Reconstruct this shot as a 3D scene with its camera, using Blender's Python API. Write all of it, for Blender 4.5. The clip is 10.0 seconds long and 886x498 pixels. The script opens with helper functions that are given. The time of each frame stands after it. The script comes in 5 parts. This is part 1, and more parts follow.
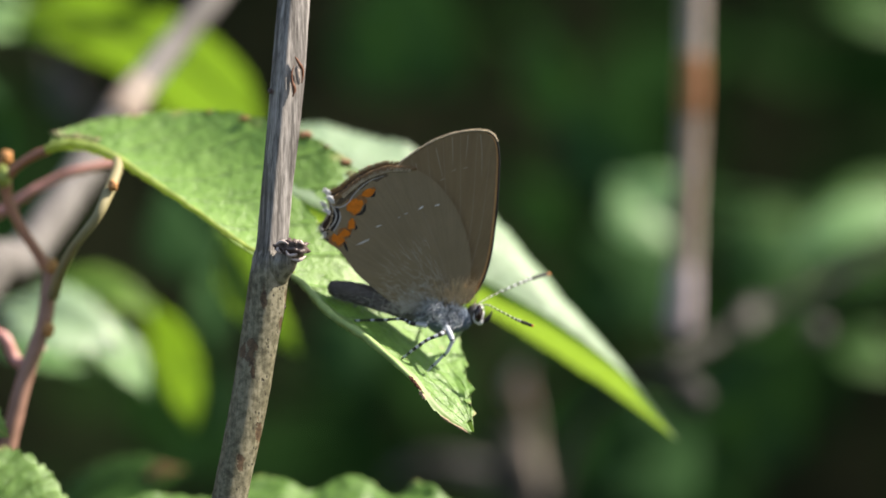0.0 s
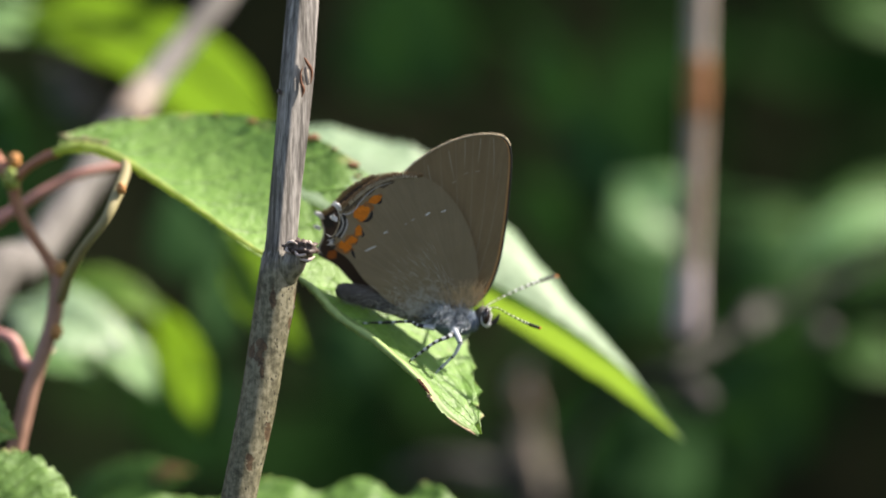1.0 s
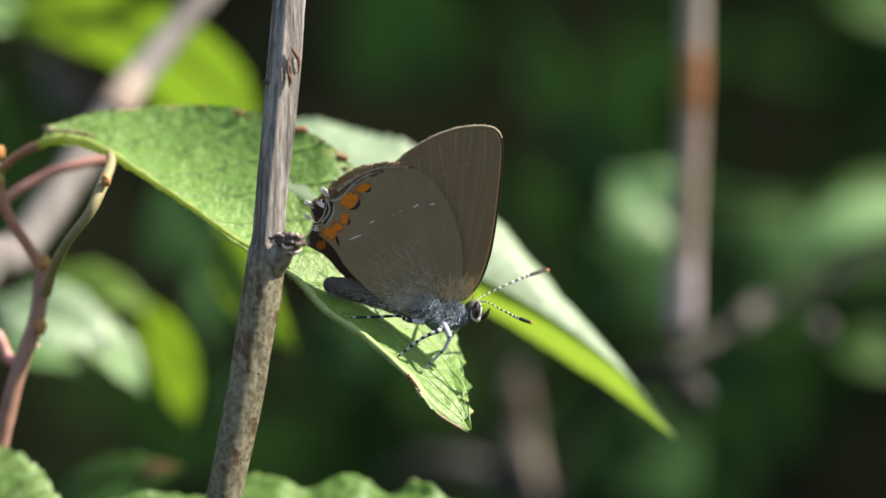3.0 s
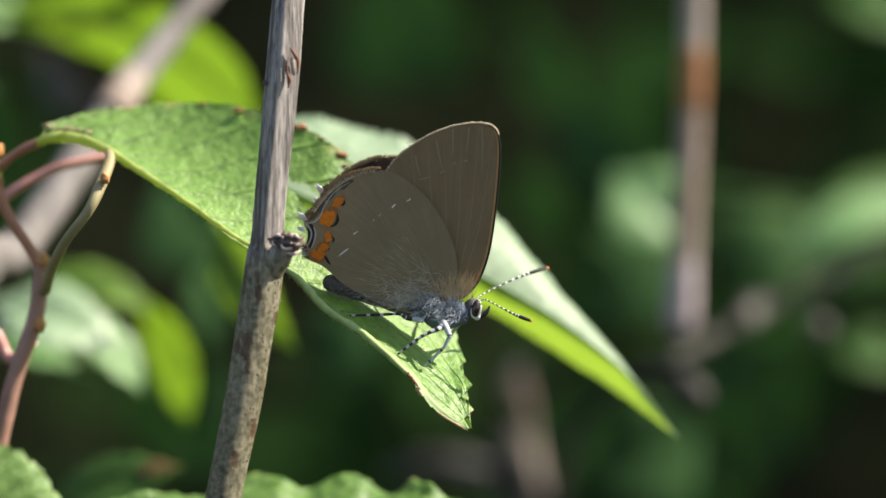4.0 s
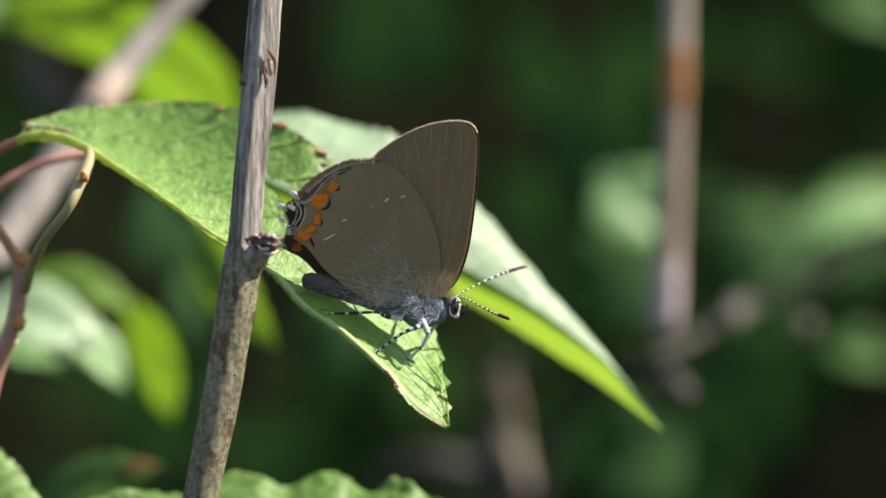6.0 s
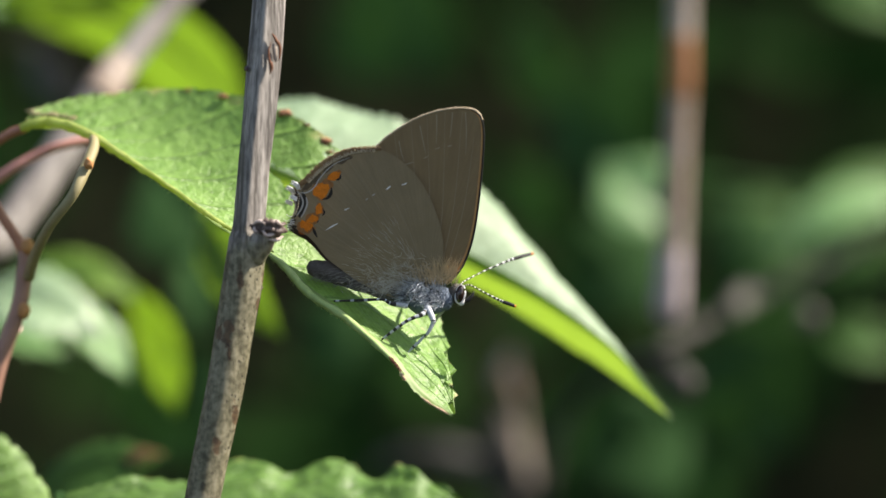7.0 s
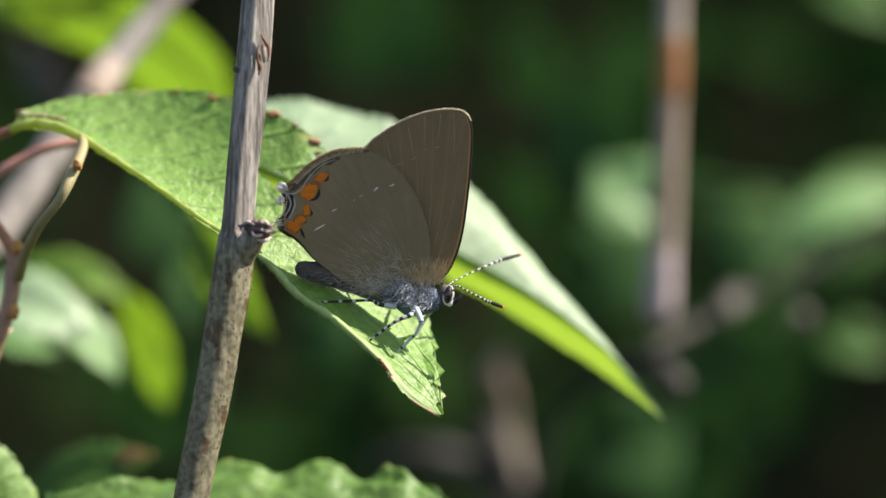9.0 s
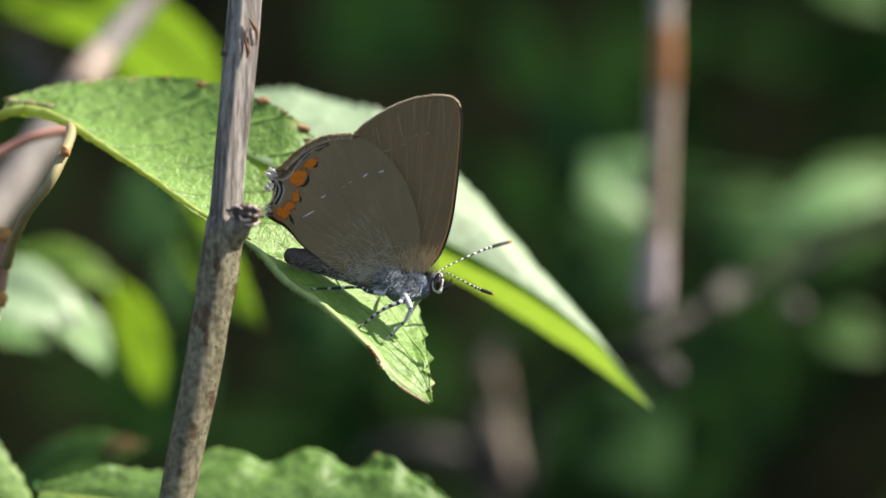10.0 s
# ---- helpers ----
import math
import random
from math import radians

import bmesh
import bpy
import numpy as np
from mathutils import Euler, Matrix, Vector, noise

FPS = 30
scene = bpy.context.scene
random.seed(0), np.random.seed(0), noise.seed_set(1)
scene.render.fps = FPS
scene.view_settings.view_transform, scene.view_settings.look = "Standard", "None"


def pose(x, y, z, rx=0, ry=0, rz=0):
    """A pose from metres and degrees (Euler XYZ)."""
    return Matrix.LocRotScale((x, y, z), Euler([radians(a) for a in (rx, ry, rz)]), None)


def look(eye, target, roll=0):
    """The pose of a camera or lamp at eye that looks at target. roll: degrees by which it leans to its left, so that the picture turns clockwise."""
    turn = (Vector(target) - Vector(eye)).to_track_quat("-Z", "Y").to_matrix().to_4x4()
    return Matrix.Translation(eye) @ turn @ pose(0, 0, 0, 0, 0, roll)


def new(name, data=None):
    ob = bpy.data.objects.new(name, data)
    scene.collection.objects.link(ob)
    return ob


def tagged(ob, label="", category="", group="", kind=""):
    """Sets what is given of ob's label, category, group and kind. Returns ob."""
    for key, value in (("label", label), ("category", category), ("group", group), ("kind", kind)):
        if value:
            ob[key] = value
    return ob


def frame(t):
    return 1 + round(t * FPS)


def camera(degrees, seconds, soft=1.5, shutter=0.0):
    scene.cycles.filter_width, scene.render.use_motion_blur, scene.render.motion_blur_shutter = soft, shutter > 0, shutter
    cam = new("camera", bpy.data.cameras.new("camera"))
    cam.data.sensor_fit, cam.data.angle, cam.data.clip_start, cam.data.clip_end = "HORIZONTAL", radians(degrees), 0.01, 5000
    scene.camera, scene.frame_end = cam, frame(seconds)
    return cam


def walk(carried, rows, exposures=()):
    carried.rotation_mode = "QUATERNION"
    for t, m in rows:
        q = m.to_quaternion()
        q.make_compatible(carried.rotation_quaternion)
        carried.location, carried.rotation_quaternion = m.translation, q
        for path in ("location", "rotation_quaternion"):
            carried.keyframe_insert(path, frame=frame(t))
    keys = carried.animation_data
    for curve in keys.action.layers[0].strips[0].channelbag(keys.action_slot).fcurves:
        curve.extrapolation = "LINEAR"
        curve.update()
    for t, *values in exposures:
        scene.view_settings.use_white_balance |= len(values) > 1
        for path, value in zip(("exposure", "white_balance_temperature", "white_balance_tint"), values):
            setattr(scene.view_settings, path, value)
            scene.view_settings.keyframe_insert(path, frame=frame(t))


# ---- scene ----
cam = camera(15.0, 10.0, 1.6)
# a long close-up lens with a shallow field of sharpness
cam.data.dof.use_dof = True
cam.data.dof.focus_distance = 0.3355
cam.data.dof.aperture_fstop = 9.5
CAMERA_ROWS = [
    (0.0, pose(0.00062, -0.34197, 0.00173, 89.974, 0, 0.009)),
    (0.1, pose(0.00082, -0.34205, 0.00211, 89.967, 0, 0.013)),
    (0.2, pose(0.00088, -0.34213, 0.00257, 89.960, 0, 0.014)),
    (0.3, pose(0.00150, -0.34220, 0.00209, 89.968, 0, 0.023)),
    (0.4, pose(0.00184, -0.34228, 0.00139, 89.978, 0, 0.028)),
    (0.5, pose(0.00185, -0.34236, 0.00159, 89.976, 0, 0.028)),
    (0.7, pose(0.00108, -0.34252, 0.00143, 89.978, 0, 0.017)),
    (0.8, pose(0.00046, -0.34261, 0.00152, 89.976, 0, 0.007)),
    (1.0, pose(-0.00025, -0.34277, 0.00199, 89.970, 0, -0.004)),
    (1.2, pose(-0.00086, -0.34259, 0.00171, 89.974, 0, -0.013)),
    (1.3, pose(-0.00108, -0.34250, 0.00144, 89.978, 0, -0.017)),
    (1.5, pose(-0.00231, -0.34232, 0.00067, 89.990, 0, -0.035)),
    (1.7, pose(-0.00336, -0.34136, 0.00002, 90.000, 0, -0.052)),
    (1.8, pose(-0.00350, -0.34087, 0.00037, 89.994, 0, -0.054)),
    (2.0, pose(-0.00232, -0.33991, -0.00003, 90.001, 0, -0.036)),
    (2.2, pose(-0.00137, -0.33917, -0.00037, 90.006, 0, -0.021)),
    (2.3, pose(-0.00075, -0.33879, -0.00075, 90.012, 0, -0.012)),
    (2.5, pose(-0.00000, -0.33805, -0.00000, 90.000, 0, -0.000)),
    (2.6, pose(0.00045, -0.33798, 0.00043, 89.993, 0, 0.007)),
    (2.7, pose(0.00093, -0.33791, 0.00079, 89.988, 0, 0.014)),
    (3.8, pose(0.00087, -0.33714, 0.00143, 89.978, 0, 0.013)),
    (3.9, pose(0.00087, -0.33707, 0.00117, 89.982, 0, 0.013)),
    (4.0, pose(0.00096, -0.33700, 0.00107, 89.983, 0, 0.015)),
    (4.2, pose(0.00140, -0.33724, 0.00105, 89.984, 0, 0.022)),
    (4.3, pose(0.00202, -0.33737, 0.00135, 89.979, 0, 0.031)),
    (4.5, pose(0.00336, -0.33761, 0.00214, 89.967, 0, 0.052)),
    (4.7, pose(0.00322, -0.33756, 0.00158, 89.976, 0, 0.050)),
    (4.8, pose(0.00290, -0.33754, 0.00187, 89.971, 0, 0.045)),
    (5.0, pose(0.00249, -0.33749, 0.00106, 89.984, 0, 0.038)),
    (5.1, pose(0.00324, -0.33746, 0.00203, 89.969, 0, 0.050)),
    (5.2, pose(0.00352, -0.33744, 0.00163, 89.975, 0, 0.055)),
    (6.3, pose(0.00304, -0.33714, 0.00085, 89.987, 0, 0.047)),
    (6.4, pose(0.00243, -0.33712, 0.00078, 89.988, 0, 0.038)),
    (6.5, pose(0.00183, -0.33709, 0.00035, 89.995, 0, 0.028)),
    (6.7, pose(0.00225, -0.33690, -0.00043, 90.007, 0, 0.035)),
    (6.8, pose(0.00284, -0.33680, -0.00005, 90.001, 0, 0.044)),
    (7.0, pose(0.00274, -0.33661, -0.00065, 90.010, 0, 0.042)),
    (7.2, pose(0.00295, -0.33655, -0.00018, 90.003, 0, 0.046)),
    (7.3, pose(0.00372, -0.33652, 0.00002, 90.000, 0, 0.058)),
    (7.5, pose(0.00434, -0.33646, 0.00030, 89.995, 0, 0.067)),
    (7.7, pose(0.00455, -0.33677, 0.00096, 89.985, 0, 0.070)),
    (7.8, pose(0.00459, -0.33692, 0.00044, 89.993, 0, 0.071)),
    (8.0, pose(0.00403, -0.33723, 0.00015, 89.998, 0, 0.062)),
    (8.2, pose(0.00360, -0.33738, 0.00017, 89.997, 0, 0.056)),
    (8.3, pose(0.00354, -0.33746, 0.00031, 89.995, 0, 0.055)),
    (8.5, pose(0.00397, -0.33761, 0.00113, 89.983, 0, 0.061)),
    (8.7, pose(0.00376, -0.33743, 0.00065, 89.990, 0, 0.058)),
    (8.8, pose(0.00335, -0.33733, -0.00017, 90.003, 0, 0.052)),
    (9.0, pose(0.00407, -0.33715, -0.00052, 90.008, 0, 0.063)),
    (9.2, pose(0.00512, -0.33680, -0.00017, 90.003, 0, 0.079)),
    (9.3, pose(0.00477, -0.33662, -0.00034, 90.005, 0, 0.074)),
    (9.5, pose(0.00423, -0.33627, -0.00114, 90.018, 0, 0.065)),
    (9.7, pose(0.00506, -0.33603, -0.00121, 90.019, 0, 0.078)),
    (9.8, pose(0.00556, -0.33590, -0.00093, 90.014, 0, 0.086)),
    (10.0, pose(0.00526, -0.33566, -0.00198, 90.031, 0, 0.082)),
]
STEM_SWAY = [(0.0, -0.18, -0.34), (0.5, -0.22, -0.19), (1.0, -0.11, -0.12), (1.5, 0.03, -0.07), (2.0, -0.05, -0.00), (2.5, -0.10, -0.02), (4.0, -0.13, -0.32), (4.5, -0.21, -0.30), (5.0, -0.10, -0.72), (6.5, -0.29, -0.47), (7.0, -0.27, -0.54), (7.5, -0.20, -0.62), (8.0, -0.08, -0.48), (8.5, -0.05, -0.66), (9.0, -0.21, -0.48), (9.5, -0.01, -0.31), (10.0, -0.21, -0.29)]
BACK_LEAF_SWAY = [(0.0, 0.38, 0.36), (0.5, 0.41, 0.42), (1.0, 0.33, 0.39), (1.5, 0.37, 0.22), (2.0, 0.25, -0.00), (2.5, 0.26, 0.13), (4.0, 0.33, 0.35), (4.5, 0.59, 0.58), (5.0, 0.88, 0.73), (6.5, 1.10, 0.71), (7.0, 1.35, 0.80), (7.5, 1.54, 0.86), (8.0, 1.67, 1.06), (8.5, 1.64, 1.06), (9.0, 1.61, 0.88), (9.5, 1.49, 0.73), (10.0, 1.45, 0.66)]
NEAR_LEAF_SWAY = [(0.0, 0.03, 0.08), (0.5, 0.04, -0.00), (1.0, 0.02, 0.05), (1.5, 0.01, 0.05), (2.0, 0.00, 0.01), (2.5, 0.01, -0.05), (4.0, 0.03, 0.09), (4.5, 0.04, 0.01), (5.0, 0.05, 0.07), (6.5, 0.07, 0.09), (7.0, 0.06, -0.01), (7.5, 0.06, 0.04), (8.0, 0.05, 0.04), (8.5, 0.07, 0.04), (9.0, 0.08, 0.01), (9.5, 0.06, 0.01), (10.0, 0.11, 0.00)]

walk(cam, CAMERA_ROWS, [(0.0, 1.14, 7250, 12), (10.0, 1.14, 7250, 12)])
MM = 0.001

# ---- light ----
SUN = Vector((0.70, 0.02, 0.70)).normalized()
world = bpy.data.worlds.new("sky")
scene.world = world
world.use_nodes = True
wn = world.node_tree.nodes
wl = world.node_tree.links
sky = wn.new("ShaderNodeTexSky")
sky.sky_type = "NISHITA"
sky.sun_disc = False
sky.sun_elevation = math.asin(SUN.z)
sky.sun_rotation = math.atan2(SUN.x, SUN.y)
wn["Background"].inputs["Strength"].default_value = 0.102
wl.new(sky.outputs[0], wn["Background"].inputs["Color"])
sun_data = bpy.data.lights.new("sun", "SUN")
sun_data.energy, sun_data.angle, sun_data.color = 5.0, radians(0.53), (1.0, 0.96, 0.89)
sun = new("sun", sun_data)
sun.matrix_world = look(SUN * 4, (0, 0, 0))


# ---- materials ----
def material(name, rough=0.5, spec=0.5):
    m = bpy.data.materials.new(name)
    m.use_nodes = True
    b = m.node_tree.nodes["Principled BSDF"]
    b.inputs["Roughness"].default_value = rough
    b.inputs["Specular IOR Level"].default_value = spec
    return m, m.node_tree.nodes, m.node_tree.links, b


def noise_node(n, l, vector, scale, detail=4, rough=0.6):
    t = n.new("ShaderNodeTexNoise")
    t.inputs["Scale"].default_value, t.inputs["Detail"].default_value, t.inputs["Roughness"].default_value = scale, detail, rough
    if vector is not None:
        l.new(vector, t.inputs["Vector"])
    return t.outputs["Fac"]


def ramp(n, l, fac, stops):
    r = n.new("ShaderNodeValToRGB")
    while len(r.color_ramp.elements) < len(stops):
        r.color_ramp.elements.new(0.5)
    for e, (p, c) in zip(r.color_ramp.elements, stops):
        e.position, e.color = p, (*c, 1)
    l.new(fac, r.inputs["Fac"])
    return r.outputs["Color"]


def mix(n, l, fac, a, b, mode="MIX"):
    x = n.new("ShaderNodeMix")
    x.data_type, x.blend_type = "RGBA", mode
    for socket, v in ((x.inputs["Factor"], fac), (x.inputs["A"], a), (x.inputs["B"], b)):
        if isinstance(v, bpy.types.NodeSocket):
            l.new(v, socket)
        elif isinstance(v, (int, float)):
            socket.default_value = v
        else:
            socket.default_value = (*v, 1)
    return x.outputs["Result"]


def calc(n, l, op, a, b=0.0, c=0.0):
    x = n.new("ShaderNodeMath")
    x.operation = op
    for i, v in enumerate((a, b, c)):
        if isinstance(v, bpy.types.NodeSocket):
            l.new(v, x.inputs[i])
        else:
            x.inputs[i].default_value = v
    return x.outputs[0]


def bump(n, l, height, shader, strength, distance):
    k = n.new("ShaderNodeBump")
    k.inputs["Strength"].default_value, k.inputs["Distance"].default_value = strength, distance
    l.new(height, k.inputs["Height"])
    l.new(k.outputs[0], shader.inputs["Normal"])


def coords(n, kind="Object"):
    return n.new("ShaderNodeTexCoord").outputs[kind]


def scaled(n, l, vector, s):
    k = n.new("ShaderNodeMapping")
    k.inputs["Scale"].default_value = s
    l.new(vector, k.inputs["Vector"])
    return k.outputs[0]


def smooth(n, l, v, lo, hi):
    k = n.new("ShaderNodeMapRange")
    k.interpolation_type = "SMOOTHSTEP"
    k.inputs["From Min"].default_value, k.inputs["From Max"].default_value = lo, hi
    l.new(v, k.inputs["Value"])
    return k.outputs[0]


def through_light(m, n, l, b, colour, amount):
    """Adds light that passes through a thin blade or wing."""
    t = n.new("ShaderNodeBsdfTranslucent")
    if isinstance(colour, bpy.types.NodeSocket):
        l.new(colour, t.inputs["Color"])
    else:
        t.inputs["Color"].default_value = (*colour, 1)
    s = n.new("ShaderNodeMixShader")
    s.inputs["Fac"].default_value = amount
    l.new(b.outputs[0], s.inputs[1])
    l.new(t.outputs[0], s.inputs[2])
    l.new(s.outputs[0], n["Material Output"].inputs["Surface"])


def leaf_material(name, dark, light, glow, amount=0.4, rough=0.42, veins=9.0, spec=0.5, spots=0.0, relief=0.5, slant=1.1, sunken=0.0):
    """A veined leaf: UV x runs along the midrib, UV y across, 0 on the rib and 1 on the margin."""
    m, n, l, b = material(name, rough, spec)
    uv = coords(n, "UV")
    ob = coords(n)
    sep = n.new("ShaderNodeSeparateXYZ")
    l.new(uv, sep.inputs[0])
    u, v = sep.outputs["X"], calc(n, l, "ABSOLUTE", sep.outputs["Y"])
    wob = noise_node(n, l, ob, 160, 3)
    phase = calc(n, l, "ADD", calc(n, l, "MULTIPLY", u, veins), calc(n, l, "MULTIPLY_ADD", v, -slant, calc(n, l, "MULTIPLY", wob, 0.25)))
    saw = calc(n, l, "ABSOLUTE", calc(n, l, "SUBTRACT", calc(n, l, "FRACT", phase), 0.5))
    vein = calc(n, l, "SUBTRACT", 1.0, smooth(n, l, saw, 0.0, 0.09))
    cell = n.new("ShaderNodeTexVoronoi")
    cell.feature = "DISTANCE_TO_EDGE"
    cell.inputs["Scale"].default_value = 1000
    l.new(ob, cell.inputs["Vector"])
    net = calc(n, l, "SUBTRACT", 1.0, smooth(n, l, cell.outputs["Distance"], 0.0, 0.12))
    blotch = noise_node(n, l, ob, 110, 5)
    fine = noise_node(n, l, ob, 1500, 3)
    quilt = noise_node(n, l, ob, 900, 4)
    col = ramp(n, l, blotch, [(0.22, dark), (0.72, light)])
    pale = tuple(min(1, c * 1.5 + 0.03) for c in light)
    col = mix(n, l, calc(n, l, "MULTIPLY", vein, 0.38), col, pale)
    col = mix(n, l, calc(n, l, "MULTIPLY", net, 0.15), col, pale)
    col = mix(n, l, calc(n, l, "MULTIPLY", smooth(n, l, quilt, 0.42, 0.68), 0.7), col, tuple(c * 0.62 for c in dark))
    col = mix(n, l, calc(n, l, "MULTIPLY", smooth(n, l, fine, 0.45, 0.75), 0.3), col, pale)
    if spots:
        patch = smooth(n, l, noise_node(n, l, ob, 330, 3), 0.69, 0.74)
        edge = smooth(n, l, calc(n, l, "ADD", v, calc(n, l, "MULTIPLY", noise_node(n, l, ob, 330, 3), 0.5)), 1.23, 1.30)
        col = mix(n, l, calc(n, l, "MULTIPLY", calc(n, l, "MAXIMUM", patch, edge), spots), col, (0.42, 0.27, 0.12))
    if sunken:
        # fine cross veins between the laterals
        rung = calc(n, l, "ADD", calc(n, l, "MULTIPLY", u, veins * 3.2), calc(n, l, "MULTIPLY_ADD", v, veins * 2.6, calc(n, l, "MULTIPLY", noise_node(n, l, ob, 420, 3), 1.6)))
        cross = calc(n, l, "SUBTRACT", 1.0, smooth(n, l, calc(n, l, "ABSOLUTE", calc(n, l, "SUBTRACT", calc(n, l, "FRACT", rung), 0.5)), 0.0, 0.16))
        col = mix(n, l, calc(n, l, "MULTIPLY", cross, 0.35), col, pale)
        groove = calc(n, l, "SUBTRACT", 1.0, smooth(n, l, saw, 0.012, 0.04))
        col = mix(n, l, calc(n, l, "MULTIPLY", groove, sunken), col, tuple(c * 0.5 for c in dark))
    l.new(col, b.inputs["Base Color"])
    h = calc(n, l, "MULTIPLY_ADD", net, -0.1, calc(n, l, "MULTIPLY_ADD", vein, -0.15 - sunken, calc(n, l, "MULTIPLY_ADD", quilt, -1.3, calc(n, l, "MULTIPLY", fine, 0.25))))
    bump(n, l, h, b, relief, 0.0003)
    rr = n.new("ShaderNodeMapRange")
    rr.inputs["To Min"].default_value, rr.inputs["To Max"].default_value = rough - 0.1, rough + 0.16
    l.new(noise_node(n, l, ob, 420, 3), rr.inputs["Value"])
    l.new(rr.outputs[0], b.inputs["Roughness"])
    through_light(m, n, l, b, mix(n, l, calc(n, l, "MULTIPLY", vein, 0.35), glow, tuple(c * 0.7 for c in glow)), amount)
    return m


def bark_material(name, a, b_, c, patch, size=1.0, rough=0.75):
    """Streaked, blotched dead bark along z."""
    m, n, l, b = material(name, rough, 0.3)
    ob = coords(n)
    wide = noise_node(n, l, scaled(n, l, ob, tuple(s * size for s in (1, 1, 0.05))), 520, 5)
    fine = noise_node(n, l, scaled(n, l, ob, tuple(s * size for s in (1, 1, 0.09))), 2600, 4)
    streak = calc(n, l, "MULTIPLY_ADD", fine, 0.45, calc(n, l, "MULTIPLY", wide, 0.55))
    col = ramp(n, l, streak, [(0.41, a), (0.49, b_), (0.585, c)])
    blot = smooth(n, l, noise_node(n, l, scaled(n, l, ob, tuple(s * size for s in (1, 1, 0.4))), 380, 5), 0.54, 0.585)
    col = mix(n, l, calc(n, l, "MULTIPLY", blot, 0.7), col, patch)
    l.new(col, b.inputs["Base Color"])
    bump(n, l, streak, b, 0.5, 0.0004)
    return m


# brown scars on the stem below its stub: x, z, half width, half height in millimetres
SCARS = [(-0.30, 0.12, 0.30, 1.1), (-1.55, -5.2, 0.55, 1.5), (-1.40, -7.0, 0.22, 0.9), (-2.40, -4.9, 0.35, 0.7), (-0.89, -13.25, 0.30, 1.4), (-2.67, -16.1, 0.40, 0.9), (1.35, -2.25, 0.20, 0.7), (1.95, 0.3, 0.25, 0.8)]


def stem_material():
    """Silvery smooth bark above the stub, olive-grey bark with black pits and brown scars below it."""
    m, n, l, b = material("grey_stem_bark", 0.62, 0.35)
    ob = coords(n)
    sep = n.new("ShaderNodeSeparateXYZ")
    l.new(ob, sep.inputs[0])
    x, z = sep.outputs["X"], sep.outputs["Z"]
    wide = noise_node(n, l, scaled(n, l, ob, (1, 1, 0.018)), 1500, 4)
    fine = noise_node(n, l, scaled(n, l, ob, (1, 1, 0.10)), 5200, 4)
    cloud = noise_node(n, l, scaled(n, l, ob, (1, 1, 0.35)), 330, 4)
    streak = calc(n, l, "MULTIPLY_ADD", fine, 0.3, calc(n, l, "MULTIPLY_ADD", cloud, 0.2, calc(n, l, "MULTIPLY", wide, 0.5)))
    up_col = ramp(n, l, streak, [(0.38, (0.040, 0.034, 0.030)), (0.48, (0.140, 0.127, 0.116)), (0.60, (0.40, 0.37, 0.345))])
    crack = smooth(n, l, noise_node(n, l, scaled(n, l, ob, (1, 1, 0.06)), 1500, 3), 0.60, 0.66)
    up_col = mix(n, l, calc(n, l, "MULTIPLY", crack, 0.7), up_col, (0.06, 0.052, 0.048))
    mottle = noise_node(n, l, ob, 1500, 5)
    low_col = ramp(n, l, calc(n, l, "MULTIPLY_ADD", mottle, 0.5, calc(n, l, "MULTIPLY", streak, 0.5)), [(0.38, (0.055, 0.049, 0.030)), (0.47, (0.120, 0.110, 0.068)), (0.57, (0.24, 0.22, 0.150))])
    # pits, most of them along the sunny side
    cell = n.new("ShaderNodeTexVoronoi")
    cell.inputs["Scale"].default_value = 2100
    l.new(scaled(n, l, ob, (1, 1, 0.7)), cell.inputs["Vector"])
    across = calc(n, l, "MULTIPLY_ADD", z, -0.186, x)
    hole = calc(n, l, "SUBTRACT", 1.0, smooth(n, l, calc(n, l, "ADD", cell.outputs["Distance"], calc(n, l, "MULTIPLY", noise_node(n, l, ob, 5200, 2), 0.2)), 0.27, 0.37))
    some = smooth(n, l, calc(n, l, "ADD", noise_node(n, l, ob, 520, 3), calc(n, l, "MULTIPLY", across, 150.0)), 0.50, 0.66)
    pit = calc(n, l, "MULTIPLY", hole, some)
    low_col = mix(n, l, calc(n, l, "MULTIPLY", pit, 0.85), low_col, (0.022, 0.018, 0.013))
    warp = calc(n, l, "MULTIPLY", calc(n, l, "SUBTRACT", noise_node(n, l, ob, 1300, 4), 0.5), 2.6)
    scar = None
    for cx, cz, rx, rz in SCARS:
        dx = calc(n, l, "DIVIDE", calc(n, l, "SUBTRACT", x, cx * 0.001), rx * 0.001)
        dz = calc(n, l, "DIVIDE", calc(n, l, "SUBTRACT", z, cz * 0.001), rz * 0.001)
        d = calc(n, l, "ADD", calc(n, l, "SQRT", calc(n, l, "MULTIPLY_ADD", dx, dx, calc(n, l, "MULTIPLY", dz, dz))), warp)
        spot = calc(n, l, "SUBTRACT", 1.0, smooth(n, l, d, 0.75, 1.15))
        scar = spot if scar is None else calc(n, l, "MAXIMUM", scar, spot)
    brown = ramp(n, l, mottle, [(0.35, (0.035, 0.020, 0.012)), (0.6, (0.115, 0.066, 0.034))])
    low_col = mix(n, l, calc(n, l, "MULTIPLY", scar, 0.9), low_col, brown)
    edge = calc(n, l, "MULTIPLY_ADD", noise_node(n, l, ob, 500, 3), 0.006, z)
    up = smooth(n, l, edge, 0.005, 0.0085)
    l.new(mix(n, l, up, low_col, up_col), b.inputs["Base Color"])
